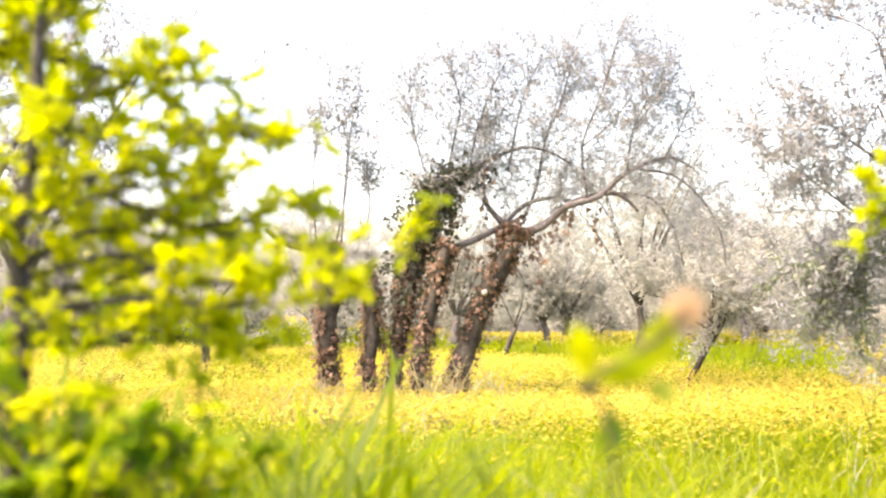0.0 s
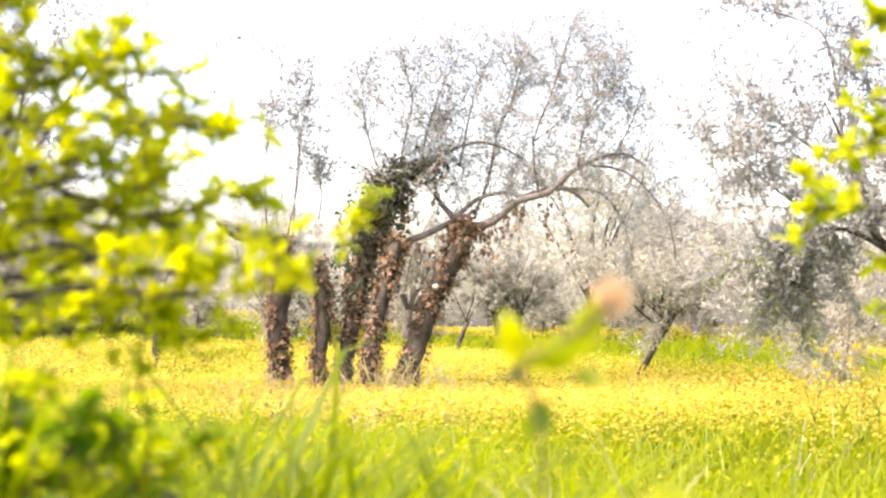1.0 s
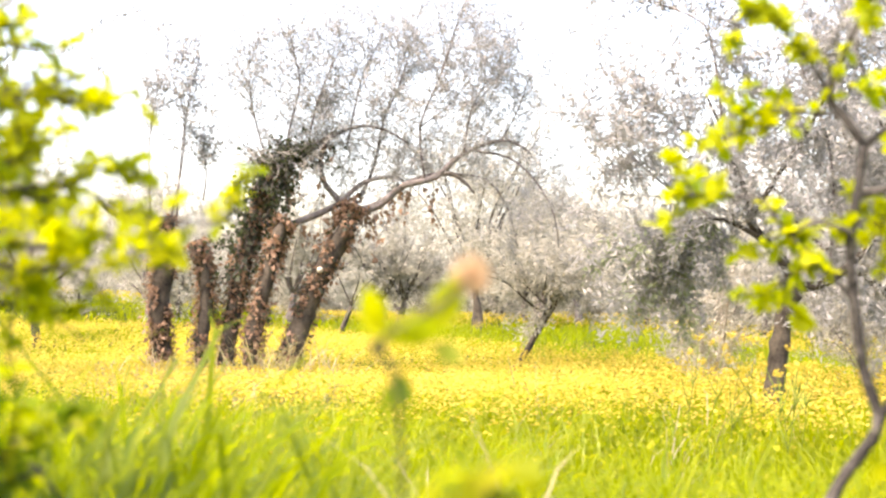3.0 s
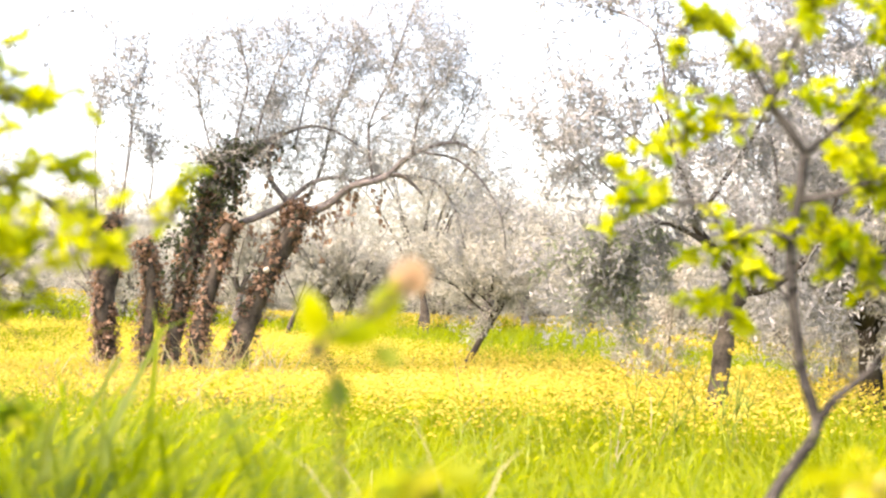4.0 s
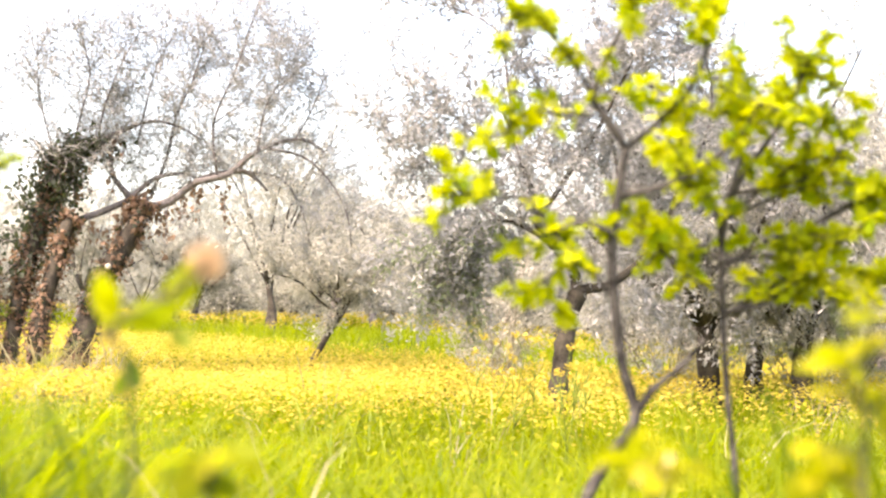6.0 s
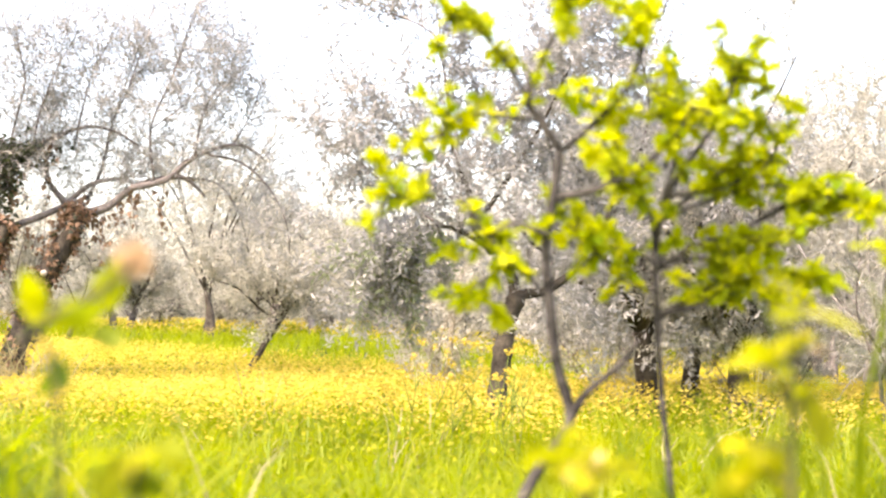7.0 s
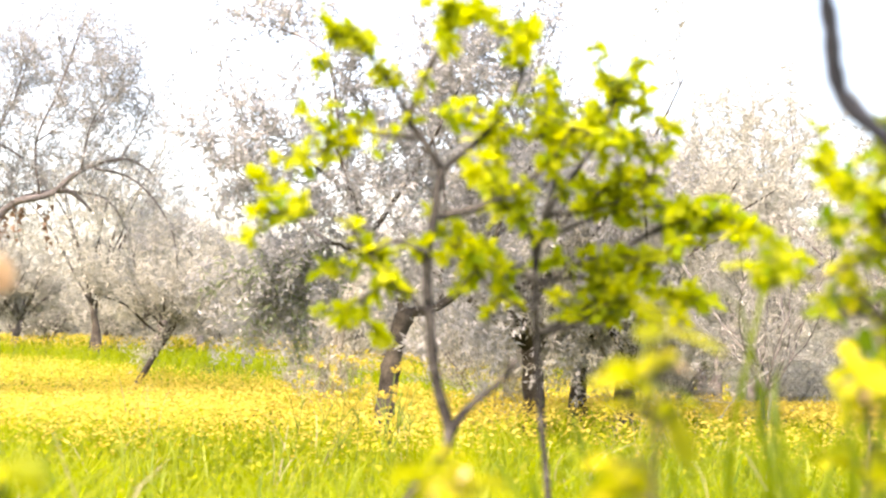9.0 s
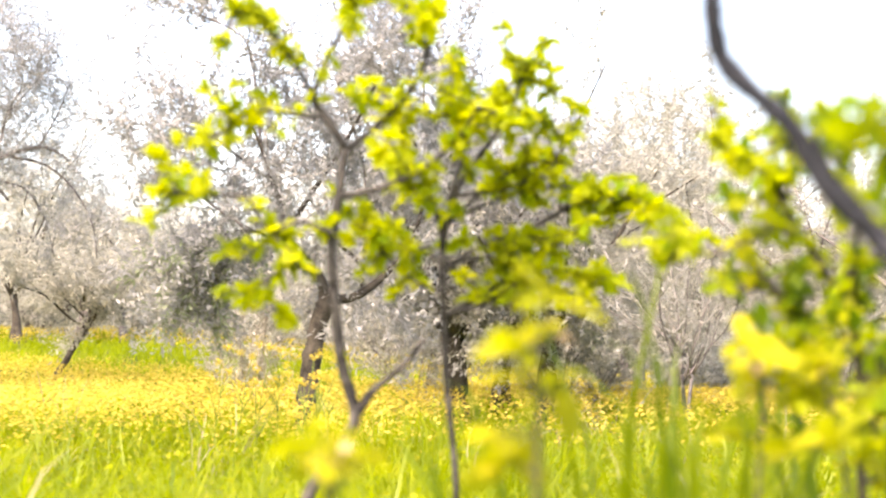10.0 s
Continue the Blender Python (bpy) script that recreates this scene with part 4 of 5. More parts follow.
# sapling with two grey stems
leafy_shrub("hawthorn_sapling", 101, (0.99, 2.36), [
    (((0.936, 2.342, 0.351), (0.994, 2.344, 0.517), (1.038, 2.333, 0.586), (1.064, 2.326, 0.637), (1.044, 2.338, 0.724), (1.033, 2.342, 0.825), (1.026, 2.341, 0.918), (1.035, 2.332, 1.001), (1.042, 2.321, 1.073)), 0.0118, 0.0072, False),
    (((1.042, 2.321, 1.073), (1.012, 2.327, 1.121), (0.989, 2.331, 1.157), (1.006, 2.313, 1.220), (1.034, 2.287, 1.292), (1.038, 2.274, 1.344)), 0.008, 0.003, True),
    (((0.989, 2.331, 1.157), (0.955, 2.334, 1.212), (0.908, 2.341, 1.266), (0.863, 2.351, 1.293)), 0.005, 0.002, True),
    (((1.061, 2.367, 1.078), (1.108, 2.341, 1.122), (1.155, 2.311, 1.181), (1.175, 2.290, 1.245), (1.177, 2.274, 1.317)), 0.006, 0.002, True),
    (((1.012, 2.327, 1.121), (0.951, 2.349, 1.130), (0.890, 2.370, 1.130), (0.861, 2.384, 1.097)), 0.004, 0.002, True),
    (((1.031, 2.334, 0.996), (1.097, 2.304, 1.010), (1.166, 2.270, 1.047), (1.219, 2.236, 1.109), (1.232, 2.222, 1.154)), 0.007, 0.002, True),
    (((1.010, 2.293, 0.933), (0.959, 2.312, 0.951), (0.917, 2.328, 0.933), (0.880, 2.337, 0.987), (0.820, 2.356, 0.991), (0.740, 2.379, 0.995)), 0.004, 0.002, True),
    (((1.033, 2.342, 0.825), (0.996, 2.356, 0.871), (0.961, 2.368, 0.880), (0.918, 2.385, 0.852)), 0.004, 0.002, True),
    (((1.064, 2.326, 0.637), (1.090, 2.317, 0.679), (1.140, 2.296, 0.725), (1.165, 2.285, 0.763)), 0.0085, 0.004, False),
    (((1.263, 2.370, 0.365), (1.273, 2.386, 0.514), (1.264, 2.402, 0.666), (1.258, 2.407, 0.801), (1.254, 2.405, 0.917), (1.270, 2.390, 1.014), (1.305, 2.365, 1.081)), 0.0068, 0.0045, False),
    (((1.254, 2.406, 0.898), (1.209, 2.426, 0.922), (1.165, 2.446, 0.917), (1.139, 2.459, 0.887)), 0.005, 0.002, True),
    (((1.254, 2.405, 0.917), (1.241, 2.407, 0.985), (1.196, 2.423, 1.033), (1.177, 2.428, 1.062)), 0.005, 0.002, True),
    (((1.280, 2.452, 0.801), (1.336, 2.424, 0.841), (1.402, 2.387, 0.891), (1.450, 2.356, 0.959)), 0.006, 0.002, True),
    (((1.292, 2.435, 1.018), (1.356, 2.401, 1.027), (1.429, 2.359, 1.056), (1.459, 2.335, 1.113)), 0.005, 0.002, True),
    (((1.305, 2.365, 1.081), (1.343, 2.337, 1.146), (1.362, 2.315, 1.212), (1.376, 2.301, 1.248)), 0.005, 0.002, True),
    (((1.396, 2.393, 0.947), (1.455, 2.357, 0.986), (1.522, 2.316, 1.014), (1.587, 2.277, 1.003), (1.651, 2.238, 0.963)), 0.005, 0.002, True),
    (((1.262, 2.410, 0.807), (1.323, 2.380, 0.826), (1.383, 2.348, 0.865), (1.434, 2.321, 0.846)), 0.005, 0.002, True),
    (((1.260, 2.405, 0.944), (1.222, 2.415, 1.033), (1.183, 2.423, 1.111), (1.161, 2.422, 1.179)), 0.004, 0.0015, True),
    (((1.281, 2.449, 0.968), (1.350, 2.409, 1.037), (1.409, 2.373, 1.075), (1.469, 2.340, 1.074)), 0.004, 0.0015, True),
    (((1.261, 2.408, 0.885), (1.313, 2.381, 0.924), (1.373, 2.349, 0.944), (1.433, 2.317, 0.924)), 0.004, 0.0015, True),
    (((1.242, 2.354, 0.999), (1.260, 2.336, 1.085), (1.248, 2.333, 1.142), (1.229, 2.336, 1.180)), 0.004, 0.0015, True),
    (((1.240, 2.364, 0.845), (1.188, 2.388, 0.864), (1.134, 2.408, 0.922), (1.097, 2.421, 0.961)), 0.004, 0.0015, True),
    (((1.265, 2.392, 1.062), (1.313, 2.355, 1.158), (1.369, 2.316, 1.214), (1.447, 2.281, 1.164)), 0.004, 0.0015, True),
    (((1.274, 2.455, 0.968), (1.358, 2.411, 1.009), (1.445, 2.363, 1.034), (1.514, 2.324, 1.024), (1.581, 2.284, 1.014)), 0.004, 0.0015, 0.07),
    (((1.258, 2.412, 0.896), (1.339, 2.372, 0.906), (1.409, 2.336, 0.892), (1.468, 2.304, 0.878), (1.510, 2.279, 0.869)), 0.004, 0.0015, 0.07),
], "young hawthorn with grey stems and fresh yellow-green leaves", "shrub", 38, twig_count=7, twig_len=0.10, lo=0.25, spray_scale=(0.65, 1.2), sprays=SPRAYS + BRIGHT_SPRAYS)

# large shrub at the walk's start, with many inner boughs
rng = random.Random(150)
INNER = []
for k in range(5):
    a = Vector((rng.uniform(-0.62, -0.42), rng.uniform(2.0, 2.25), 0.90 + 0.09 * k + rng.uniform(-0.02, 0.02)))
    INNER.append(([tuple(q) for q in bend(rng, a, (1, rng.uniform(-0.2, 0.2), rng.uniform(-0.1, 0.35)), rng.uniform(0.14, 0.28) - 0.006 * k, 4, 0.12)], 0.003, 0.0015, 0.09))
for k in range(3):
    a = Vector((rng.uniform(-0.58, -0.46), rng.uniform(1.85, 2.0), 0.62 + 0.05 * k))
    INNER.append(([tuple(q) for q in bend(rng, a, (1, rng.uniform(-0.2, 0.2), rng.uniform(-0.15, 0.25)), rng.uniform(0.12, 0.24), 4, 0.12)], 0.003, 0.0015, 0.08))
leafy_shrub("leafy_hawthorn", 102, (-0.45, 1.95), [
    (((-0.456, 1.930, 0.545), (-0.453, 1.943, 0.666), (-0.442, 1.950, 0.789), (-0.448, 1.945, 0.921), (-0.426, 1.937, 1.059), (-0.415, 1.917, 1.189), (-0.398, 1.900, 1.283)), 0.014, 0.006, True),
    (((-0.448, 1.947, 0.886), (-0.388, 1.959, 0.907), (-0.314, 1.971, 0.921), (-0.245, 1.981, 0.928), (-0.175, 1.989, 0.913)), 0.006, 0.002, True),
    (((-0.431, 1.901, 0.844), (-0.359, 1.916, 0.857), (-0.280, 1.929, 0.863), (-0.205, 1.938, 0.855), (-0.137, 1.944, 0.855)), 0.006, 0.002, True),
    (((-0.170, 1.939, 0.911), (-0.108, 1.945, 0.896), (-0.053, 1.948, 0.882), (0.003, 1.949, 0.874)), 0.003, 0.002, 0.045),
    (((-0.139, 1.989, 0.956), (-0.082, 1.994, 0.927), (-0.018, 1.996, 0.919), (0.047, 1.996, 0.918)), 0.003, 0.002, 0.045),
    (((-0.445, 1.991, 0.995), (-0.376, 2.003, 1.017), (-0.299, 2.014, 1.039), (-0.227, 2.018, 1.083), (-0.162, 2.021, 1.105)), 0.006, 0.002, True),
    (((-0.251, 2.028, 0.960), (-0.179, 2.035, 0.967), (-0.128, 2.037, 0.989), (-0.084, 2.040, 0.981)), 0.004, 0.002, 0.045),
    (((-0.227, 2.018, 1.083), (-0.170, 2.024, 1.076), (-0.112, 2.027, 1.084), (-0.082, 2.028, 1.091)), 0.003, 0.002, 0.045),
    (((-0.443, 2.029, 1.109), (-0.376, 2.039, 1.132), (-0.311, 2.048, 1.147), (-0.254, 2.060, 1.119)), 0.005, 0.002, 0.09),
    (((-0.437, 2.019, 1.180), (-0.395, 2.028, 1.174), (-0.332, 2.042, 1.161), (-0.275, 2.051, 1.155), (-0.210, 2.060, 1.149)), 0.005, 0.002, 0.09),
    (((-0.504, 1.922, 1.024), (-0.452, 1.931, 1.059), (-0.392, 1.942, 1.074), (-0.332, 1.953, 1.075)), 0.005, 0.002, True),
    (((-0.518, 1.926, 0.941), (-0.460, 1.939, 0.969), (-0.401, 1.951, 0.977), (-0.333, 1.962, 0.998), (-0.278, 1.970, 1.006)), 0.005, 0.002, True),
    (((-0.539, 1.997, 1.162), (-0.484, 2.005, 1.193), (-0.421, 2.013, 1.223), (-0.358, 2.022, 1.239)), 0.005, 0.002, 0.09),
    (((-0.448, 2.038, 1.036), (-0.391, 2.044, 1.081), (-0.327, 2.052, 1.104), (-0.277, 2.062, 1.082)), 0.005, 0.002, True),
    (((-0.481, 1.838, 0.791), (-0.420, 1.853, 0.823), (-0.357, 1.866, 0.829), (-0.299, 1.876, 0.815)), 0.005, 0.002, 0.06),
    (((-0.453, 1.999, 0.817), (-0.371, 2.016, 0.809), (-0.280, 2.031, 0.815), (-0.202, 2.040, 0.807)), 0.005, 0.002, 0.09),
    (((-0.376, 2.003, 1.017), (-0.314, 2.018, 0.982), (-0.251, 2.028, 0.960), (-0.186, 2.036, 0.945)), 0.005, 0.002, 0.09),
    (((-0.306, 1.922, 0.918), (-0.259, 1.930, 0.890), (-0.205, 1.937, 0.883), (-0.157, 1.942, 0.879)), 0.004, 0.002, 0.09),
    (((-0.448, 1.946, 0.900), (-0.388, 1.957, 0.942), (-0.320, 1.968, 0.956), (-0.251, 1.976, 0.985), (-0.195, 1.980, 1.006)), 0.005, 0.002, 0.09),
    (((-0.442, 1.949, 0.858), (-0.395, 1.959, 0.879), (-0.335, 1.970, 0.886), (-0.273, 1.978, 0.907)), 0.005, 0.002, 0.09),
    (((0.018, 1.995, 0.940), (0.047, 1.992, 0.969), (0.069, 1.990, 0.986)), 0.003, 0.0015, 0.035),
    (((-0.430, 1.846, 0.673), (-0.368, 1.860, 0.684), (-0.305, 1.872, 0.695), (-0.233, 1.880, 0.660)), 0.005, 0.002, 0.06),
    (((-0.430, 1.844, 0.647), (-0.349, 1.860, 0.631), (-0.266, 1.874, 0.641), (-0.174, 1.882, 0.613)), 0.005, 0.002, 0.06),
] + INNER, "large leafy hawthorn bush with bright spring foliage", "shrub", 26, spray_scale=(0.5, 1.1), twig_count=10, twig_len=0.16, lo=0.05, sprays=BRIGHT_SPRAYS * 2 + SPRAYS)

# low growth at its foot, mostly in leaves with shade put into their colour
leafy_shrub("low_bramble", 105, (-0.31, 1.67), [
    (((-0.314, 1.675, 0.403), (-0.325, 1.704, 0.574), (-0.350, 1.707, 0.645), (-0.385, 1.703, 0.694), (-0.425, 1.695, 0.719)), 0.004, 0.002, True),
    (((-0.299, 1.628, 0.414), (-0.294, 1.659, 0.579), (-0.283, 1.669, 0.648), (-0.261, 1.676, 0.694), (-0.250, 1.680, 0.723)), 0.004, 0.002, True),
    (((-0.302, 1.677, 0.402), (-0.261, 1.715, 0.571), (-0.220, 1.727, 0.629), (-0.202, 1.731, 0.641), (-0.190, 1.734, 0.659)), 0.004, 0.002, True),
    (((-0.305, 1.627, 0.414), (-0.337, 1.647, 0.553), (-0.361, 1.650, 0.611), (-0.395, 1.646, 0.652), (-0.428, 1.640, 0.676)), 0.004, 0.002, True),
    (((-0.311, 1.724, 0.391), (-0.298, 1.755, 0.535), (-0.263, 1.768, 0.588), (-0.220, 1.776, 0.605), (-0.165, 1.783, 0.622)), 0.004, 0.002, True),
], "low dark green leafy growth under the hawthorn", "shrub", 26, spray_scale=(0.55, 1.1), twig_count=9, twig_len=0.15, lo=0.2, sprays=SHADED_SPRAYS * 2 + SPRAYS)

# shrub at the walk's end with a bare dark bough; some sprays coloured as shaded
leafy_shrub("twisted_hawthorn", 103, (1.34, 1.40), [
    (((1.326, 1.385, 0.474), (1.334, 1.398, 0.601), (1.336, 1.403, 0.699), (1.334, 1.406, 0.765), (1.311, 1.422, 0.831), (1.284, 1.439, 0.884), (1.253, 1.462, 0.895), (1.226, 1.482, 0.878), (1.243, 1.472, 0.845), (1.296, 1.435, 0.784)), 0.0062, 0.0035, True),
    (((1.284, 1.439, 0.884), (1.267, 1.449, 0.918), (1.256, 1.455, 0.945), (1.233, 1.468, 0.972), (1.189, 1.497, 0.979)), 0.005, 0.002, True),
    (((1.311, 1.422, 0.831), (1.355, 1.384, 0.863), (1.397, 1.345, 0.908), (1.417, 1.320, 0.960)), 0.006, 0.002, True),
    (((1.226, 1.482, 0.878), (1.199, 1.502, 0.865), (1.171, 1.520, 0.872), (1.155, 1.531, 0.858)), 0.003, 0.002, True),
    (((1.334, 1.406, 0.765), (1.296, 1.435, 0.771), (1.260, 1.462, 0.818), (1.217, 1.492, 0.825)), 0.004, 0.002, True),
    (((1.260, 1.326, 0.933), (1.249, 1.331, 0.965), (1.223, 1.347, 0.984), (1.198, 1.365, 0.991)), 0.004, 0.002, True),
    (((1.271, 1.328, 0.752), (1.235, 1.356, 0.752), (1.196, 1.386, 0.739), (1.160, 1.411, 0.732)), 0.004, 0.002, True),
    (((1.273, 1.326, 0.708), (1.292, 1.311, 0.740), (1.320, 1.287, 0.765), (1.337, 1.271, 0.802)), 0.004, 0.002, True),
    (((1.334, 1.400, 0.740), (1.290, 1.350, 0.800), (1.250, 1.300, 0.860), (1.235, 1.275, 0.920)), 0.004, 0.002, True),
    (((1.336, 1.403, 0.699), (1.330, 1.330, 0.740), (1.320, 1.270, 0.790), (1.300, 1.230, 0.850)), 0.004, 0.002, True),
    (((1.334, 1.398, 0.640), (1.300, 1.340, 0.660), (1.270, 1.290, 0.690), (1.250, 1.260, 0.735)), 0.004, 0.002, True),
    (((1.334, 1.398, 0.601), (1.310, 1.330, 0.610), (1.290, 1.280, 0.640), (1.270, 1.240, 0.660)), 0.004, 0.002, True),
], "twisted dark-stemmed hawthorn with fresh green leaves", "shrub", 34, twig_count=8, twig_len=0.07, lo=0.2, bark=DARK_BARK, spray_scale=(0.55, 1.0), sprays=SPRAYS * 2 + BRIGHT_SPRAYS + SHADED_SPRAYS)
rng = random.Random(104)
bx, by = 1.00, 0.76
bough = thing("bare_bough", bx, by, 0, "bare dark crooked bough arching overhead", "branch")
line = smooth_line(rooted(((1.001, 0.669, 0.580), (0.966, 0.726, 0.701), (0.915, 0.777, 0.778), (0.875, 0.810, 0.832), (0.843, 0.831, 0.874), (0.818, 0.843, 0.917), (0.786, 0.860, 0.951), (0.773, 0.863, 0.975), (0.764, 0.858, 1.018), (0.749, 0.854, 1.065))), 4)
b = Build()
b.tube(line, [r * rng.uniform(0.82, 1.25) for r in taper(len(line), 0.011, 0.0065)], 8, 0.1, rng)
part("stem", b.mesh("stem", BOUGH_BARK), bough)
side = bend(rng, along(line, 0.42)[0], (-0.5, 0.1, 0.6), 0.10, 4, 0.15)
b = Build()
b.tube(side, taper(len(side), 0.003, 0.0015), 6)
part("side_twig", b.mesh("side_twig", BOUGH_BARK), bough)
# part of these sprays carry the leaf mass's shade in their colour
for _ in range(16):
    s = rng.uniform(0.6, 1.1)
    p = along(line, rng.uniform(0.34, 0.55))[0] + Vector((rng.uniform(-0.005, 0.07), rng.uniform(-0.04, 0.02), rng.uniform(0.0, 0.07)))
    o = part("leaf_spray", rng.choice(SPRAYS + SHADED_SPRAYS), bough)
    o.matrix_parent_inverse = Matrix.Translation((-bx, -by, 0))
    o.matrix_basis = Matrix.LocRotScale(p, Euler((rng.uniform(-0.9, 0.9), rng.uniform(-0.9, 0.9), rng.uniform(0, 6.28))), (s, s, s))


# ---- near weeds with yellow-green heads ----
def weed(name, seed, line, heads, label):
    rng = random.Random(seed)
    line = smooth_line(line, 4)
    foot = line[0]
    ob = thing(name, foot[0], foot[1], 0, label, "weed")
    b = Build()
    full = rooted(line)
    b.tube(full, taper(len(full), 0.0034, 0.0018), 6)
    part("stalk", b.mesh("stalk", WEED_STALK), ob)
    for f, s, pink in heads:
        p, d = along(line, f)
        if not pink:
            arm = bend(rng, p, (rng.uniform(-1, 1), rng.uniform(-1, 1), rng.uniform(-0.2, 0.6)), rng.uniform(0.012, 0.04) * s, 3, 0.2)
            b = Build()
            b.tube(arm, taper(len(arm), 0.0018, 0.001), 5)
            part("leaf_stalk", b.mesh("leaf_stalk", WEED_STALK), ob)
            p = arm[-1]
        o = part("leaf_spray", (rng.choice(PINK) if pink else rng.choice(WEED_SPRAYS)), ob)
        o.matrix_parent_inverse = Matrix.Translation((-foot[0], -foot[1], 0))
        o.matrix_basis = Matrix.LocRotScale(p, Euler((rng.uniform(-0.5, 0.5), rng.uniform(-0.5, 0.5), rng.uniform(0, 6.28))), (s, s, s))
    return ob


def blade_leaf(base, tip, width, fold=0.25):
    """One broad young leaf from its base to its tip, folded along the midrib."""
    base, tip = Vector(base), Vector(tip)
    d = tip - base
    side = d.cross(Vector((0.1, 1, 0.2))).normalized()
    up = side.cross(d).normalized()
    b = Build()
    prof = ((0, 0.08), (0.15, 0.55), (0.35, 0.95), (0.55, 1.0), (0.75, 0.75), (0.9, 0.4), (1.0, 0.04))
    for i, (f, w) in enumerate(prof):
        c = base + d * f + up * (0.12 * d.length * math.sin(math.pi * f))
        w *= width / 2
        for k in (-1, 0, 1):
            b.v.append(tuple(c + side * (k * w) + up * (fold * w * abs(k))))
        if i:
            q = (i - 1) * 3
            b.f += [(q, q + 1, q + 4, q + 3), (q + 1, q + 2, q + 5, q + 4)]
    return b


def broad_weed(line, leaves, label):
    """A single stalk with broad leaves and a rosy bud head; leaves: node, tip, width, material."""
    line = smooth_line(line, 4)
    full = rooted(line)
    ob = thing("budding_weed", full[0].x, full[0].y, 0, label, "weed")
    b = Build()
    b.tube(full, [0.0014] + taper(len(full) - 1, 0.0016, 0.0024), 7)
    part("stalk", b.mesh("stalk", WEED_STALK), ob)
    for base, tip, width, m in leaves:
        part("leaf", blade_leaf(base, tip, width).mesh("leaf", m), ob, "rosy young leaf" if m is BUD else "")
    return ob


broad_weed(((0.163, 1.025, 0.365), (0.164, 1.093, 0.616), (0.160, 1.105, 0.737), (0.148, 1.108, 0.774), (0.170, 1.106, 0.789), (0.196, 1.102, 0.805), (0.212, 1.099, 0.822)), [
    ((0.148, 1.108, 0.774), (0.136, 1.104, 0.816), 0.022, SPRING_BRIGHT),
    ((0.150, 1.108, 0.776), (0.139, 1.100, 0.806), 0.016, SPRING_BRIGHT),
    ((0.152, 1.108, 0.776), (0.196, 1.100, 0.790), 0.026, SPRING_BRIGHT),
    ((0.160, 1.105, 0.780), (0.188, 1.090, 0.782), 0.020, SPRING_BRIGHT),
    ((0.196, 1.102, 0.785), (0.202, 1.098, 0.826), 0.019, SPRING_BRIGHT),
    ((0.182, 1.104, 0.797), (0.206, 1.096, 0.818), 0.016, SPRING_BRIGHT),
    ((0.202, 1.100, 0.812), (0.226, 1.090, 0.832), 0.026, BUD),
    ((0.204, 1.099, 0.810), (0.216, 1.088, 0.840), 0.024, BUD),
    ((0.208, 1.100, 0.822), (0.228, 1.100, 0.818), 0.014, BUD),
    ((0.186, 1.104, 0.772), (0.208, 1.100, 0.760), 0.016, PALE_GRASS),
    ((0.156, 1.106, 0.755), (0.168, 1.100, 0.728), 0.014, SPRING_SHADED),
    ((0.160, 1.106, 0.748), (0.150, 1.102, 0.722), 0.012, SPRING_SHADED),
    ((0.150, 1.107, 0.778), (0.140, 1.104, 0.764), 0.009, WEED_STALK),
], "budding young weed with pinkish tip and yellow-green leaves")
weed("budding_weed", 112, ((0.675, 0.941, 0.399), (0.693, 0.986, 0.634), (0.698, 0.990, 0.710), (0.694, 0.993, 0.744), (0.706, 0.987, 0.765)), [(1.0, 0.8, True), (0.92, 1.62, False), (0.88, 1.28, False), (0.78, 1.38, False), (0.7, 1.28, False), (0.62, 1.47, False), (0.55, 1.28, False), (0.48, 1.38, False), (0.4, 1.47, False), (0.3, 1.38, False)], "leafy young weed with pink tip in the grass")
weed("budding_weed", 113, ((0.531, 1.005, 0.398), (0.552, 1.043, 0.591), (0.550, 1.051, 0.641), (0.548, 1.054, 0.675)), [(1.0, 1.09, False), (0.9, 1.02, False), (0.8, 1.16, False), (0.7, 1.09, False), (0.97, 0.9, True)], "low leafy weed with yellow-green leaves in the grass")
weed("budding_weed", 114, ((1.017, 1.181, 0.287), (1.064, 1.224, 0.596), (1.073, 1.227, 0.707), (1.065, 1.234, 0.741)), [(1.0, 1.3, False), (0.96, 1.2, False), (0.92, 1.4, False), (0.84, 1.4, False), (0.78, 1.3, False), (0.72, 1.4, False), (0.65, 1.4, False), (0.58, 1.3, False), (0.5, 1.4, False), (0.95, 0.7, True)], "leafy young weed beside a hawthorn")
weed("budding_weed", 115, ((0.178, 0.882, 0.479), (0.196, 0.918, 0.640), (0.196, 0.925, 0.699)), [(1.0, 0.95, False), (0.9, 0.88, False), (0.8, 0.95, False)], "low leafy weed in the grass")

weed("budding_weed", 116, ((1.084, 1.133, 0.292), (1.131, 1.170, 0.572), (1.129, 1.183, 0.675), (1.117, 1.194, 0.730)), [(1.0, 1.3, False), (0.95, 1.2, False), (0.9, 1.4, False), (0.8, 1.3, False), (0.75, 1.3, False), (0.7, 1.5, False), (0.6, 1.4, False), (0.5, 1.4, False), (0.97, 0.8, True)], "leafy young weed with pinkish tips by the twisted hawthorn")
weed("budding_weed", 117, ((0.519, 0.978, 0.413), (0.541, 1.020, 0.625), (0.539, 1.027, 0.670)), [(1.0, 1.02, False), (0.9, 0.95, False), (0.8, 1.02, False), (0.98, 0.8, True)], "leafy young weed with pinkish tips at the sapling's foot")
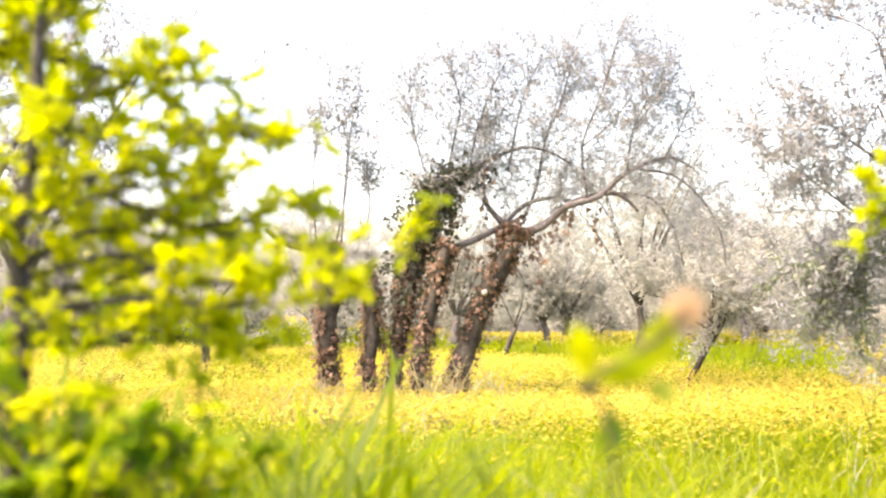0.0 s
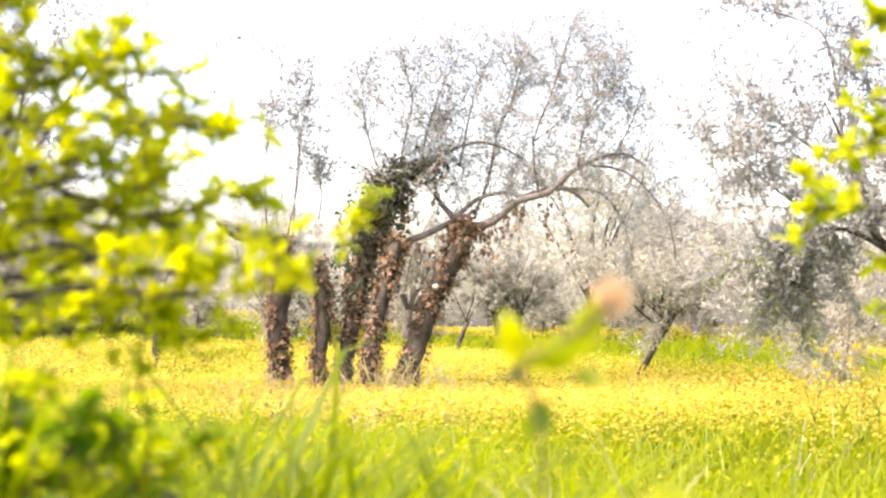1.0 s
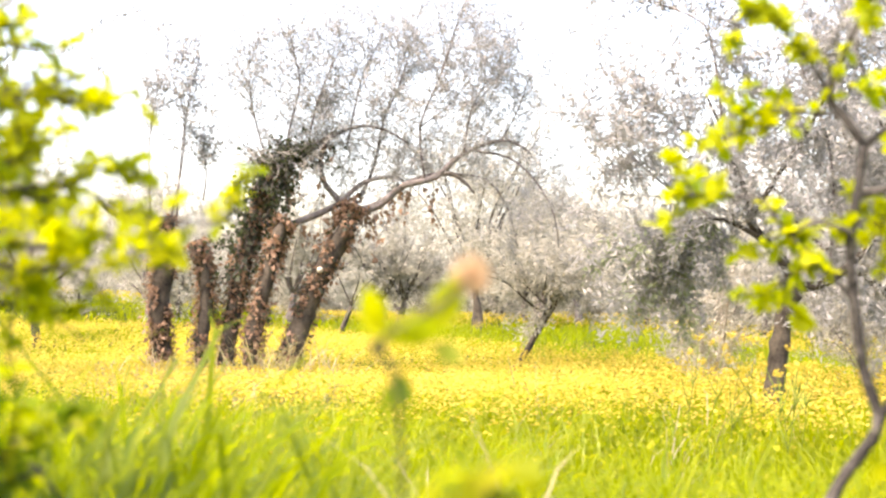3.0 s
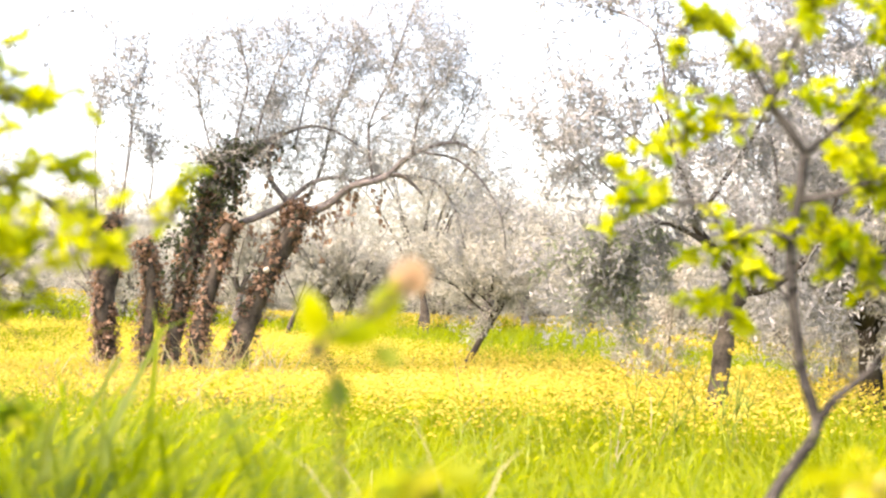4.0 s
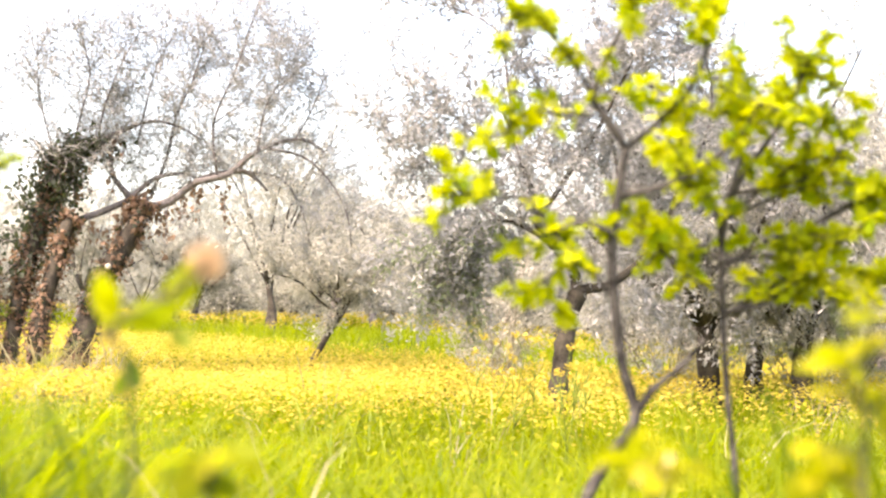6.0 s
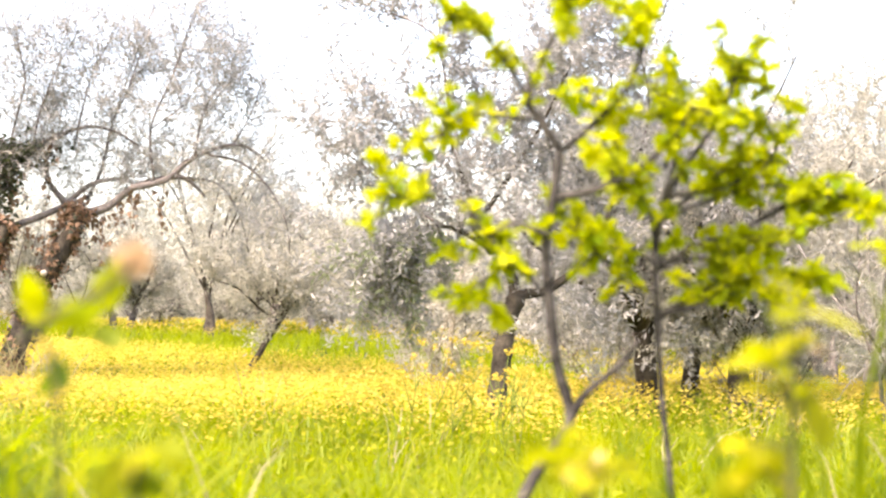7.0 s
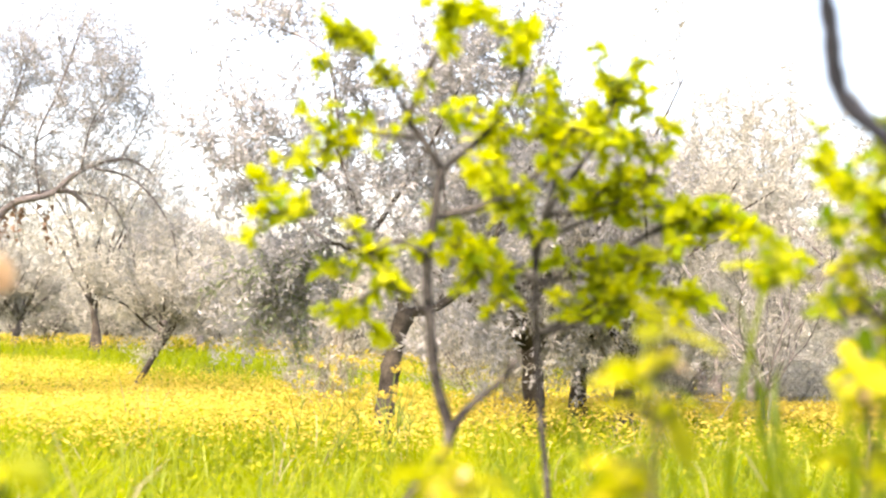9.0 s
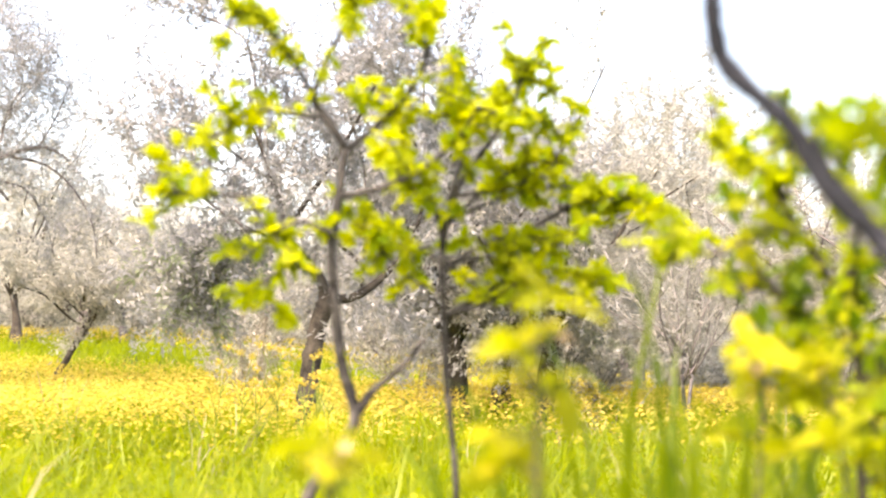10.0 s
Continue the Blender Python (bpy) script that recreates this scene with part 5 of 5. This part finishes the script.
weed("budding_weed", 118, ((0.186, 0.873, 0.469), (0.194, 0.913, 0.646), (0.198, 0.918, 0.694)), [(1.0, 0.95, False), (0.9, 0.88, False), (0.8, 0.95, False)], "low leafy weed with yellow-green leaves among grass")


# ---- tall mustard in bloom by the forked tree ----
rng = random.Random(121)
BLOOM = Build()
for k in range(11):
    m = Euler((rng.uniform(-0.7, 0.7), rng.uniform(-0.7, 0.7), rng.uniform(0, 6.28))).to_matrix()
    c = Vector((rng.uniform(-0.02, 0.02), rng.uniform(-0.02, 0.02), rng.uniform(-0.012, 0.016)))
    o = BLOOM.n
    BLOOM.v += [tuple(c + m @ (Vector(q) * 0.022)) for q in FLOWER_T]
    BLOOM.f += [tuple(o + i for i in q) for q in FLOWER_F]
    BLOOM.n += len(FLOWER_T)
BLOOM = BLOOM.mesh("bloom", PETAL, False)
STALK = material("mustard stalk", (0.08, 0.12, 0.01), (0.2, 0.25, 0.03), 20, 0.7, 0, vary="none")


def mustard(x, y, height, arms):
    ob = thing("mustard_plant", x, y, float(ground_z(x, y)), "tall mustard plant with small yellow flower heads", "flower", "mustard plants")
    z0 = float(ground_z(x, y)) - 0.03
    main = bend(rng, (x, y, z0), (rng.uniform(-0.15, 0.15), rng.uniform(-0.15, 0.15), 1), height, 6, 0.06)
    lines = [main] + [bend(rng, along(main, rng.uniform(0.45, 0.8))[0], (rng.uniform(-0.8, 0.8), rng.uniform(-0.8, 0.8), 1), height * rng.uniform(0.2, 0.38), 4, 0.08, 0.1) for _ in range(arms)]
    for line in lines:
        b = Build()
        b.tube(line, taper(len(line), 0.0035, 0.0015), 5)
        part("stalk", b.mesh("stalk", STALK), ob)
        o = part("bloom", BLOOM, ob)
        o.matrix_basis = Matrix.LocRotScale(line[-1], Euler((0, 0, rng.uniform(0, 6.28))), (1, 1, 1))


for x, y, h, arms in ((2.23, 7.22, 0.76, 3), (2.26, 7.00, 0.72, 2), (2.29, 6.78, 0.78, 4), (2.46, 7.04, 0.75, 3), (2.38, 6.54, 0.74, 3), (2.37, 6.33, 0.76, 4), (2.36, 6.22, 0.64, 3), (2.50, 6.52, 0.62, 4)):
    mustard(x, y, h, arms)
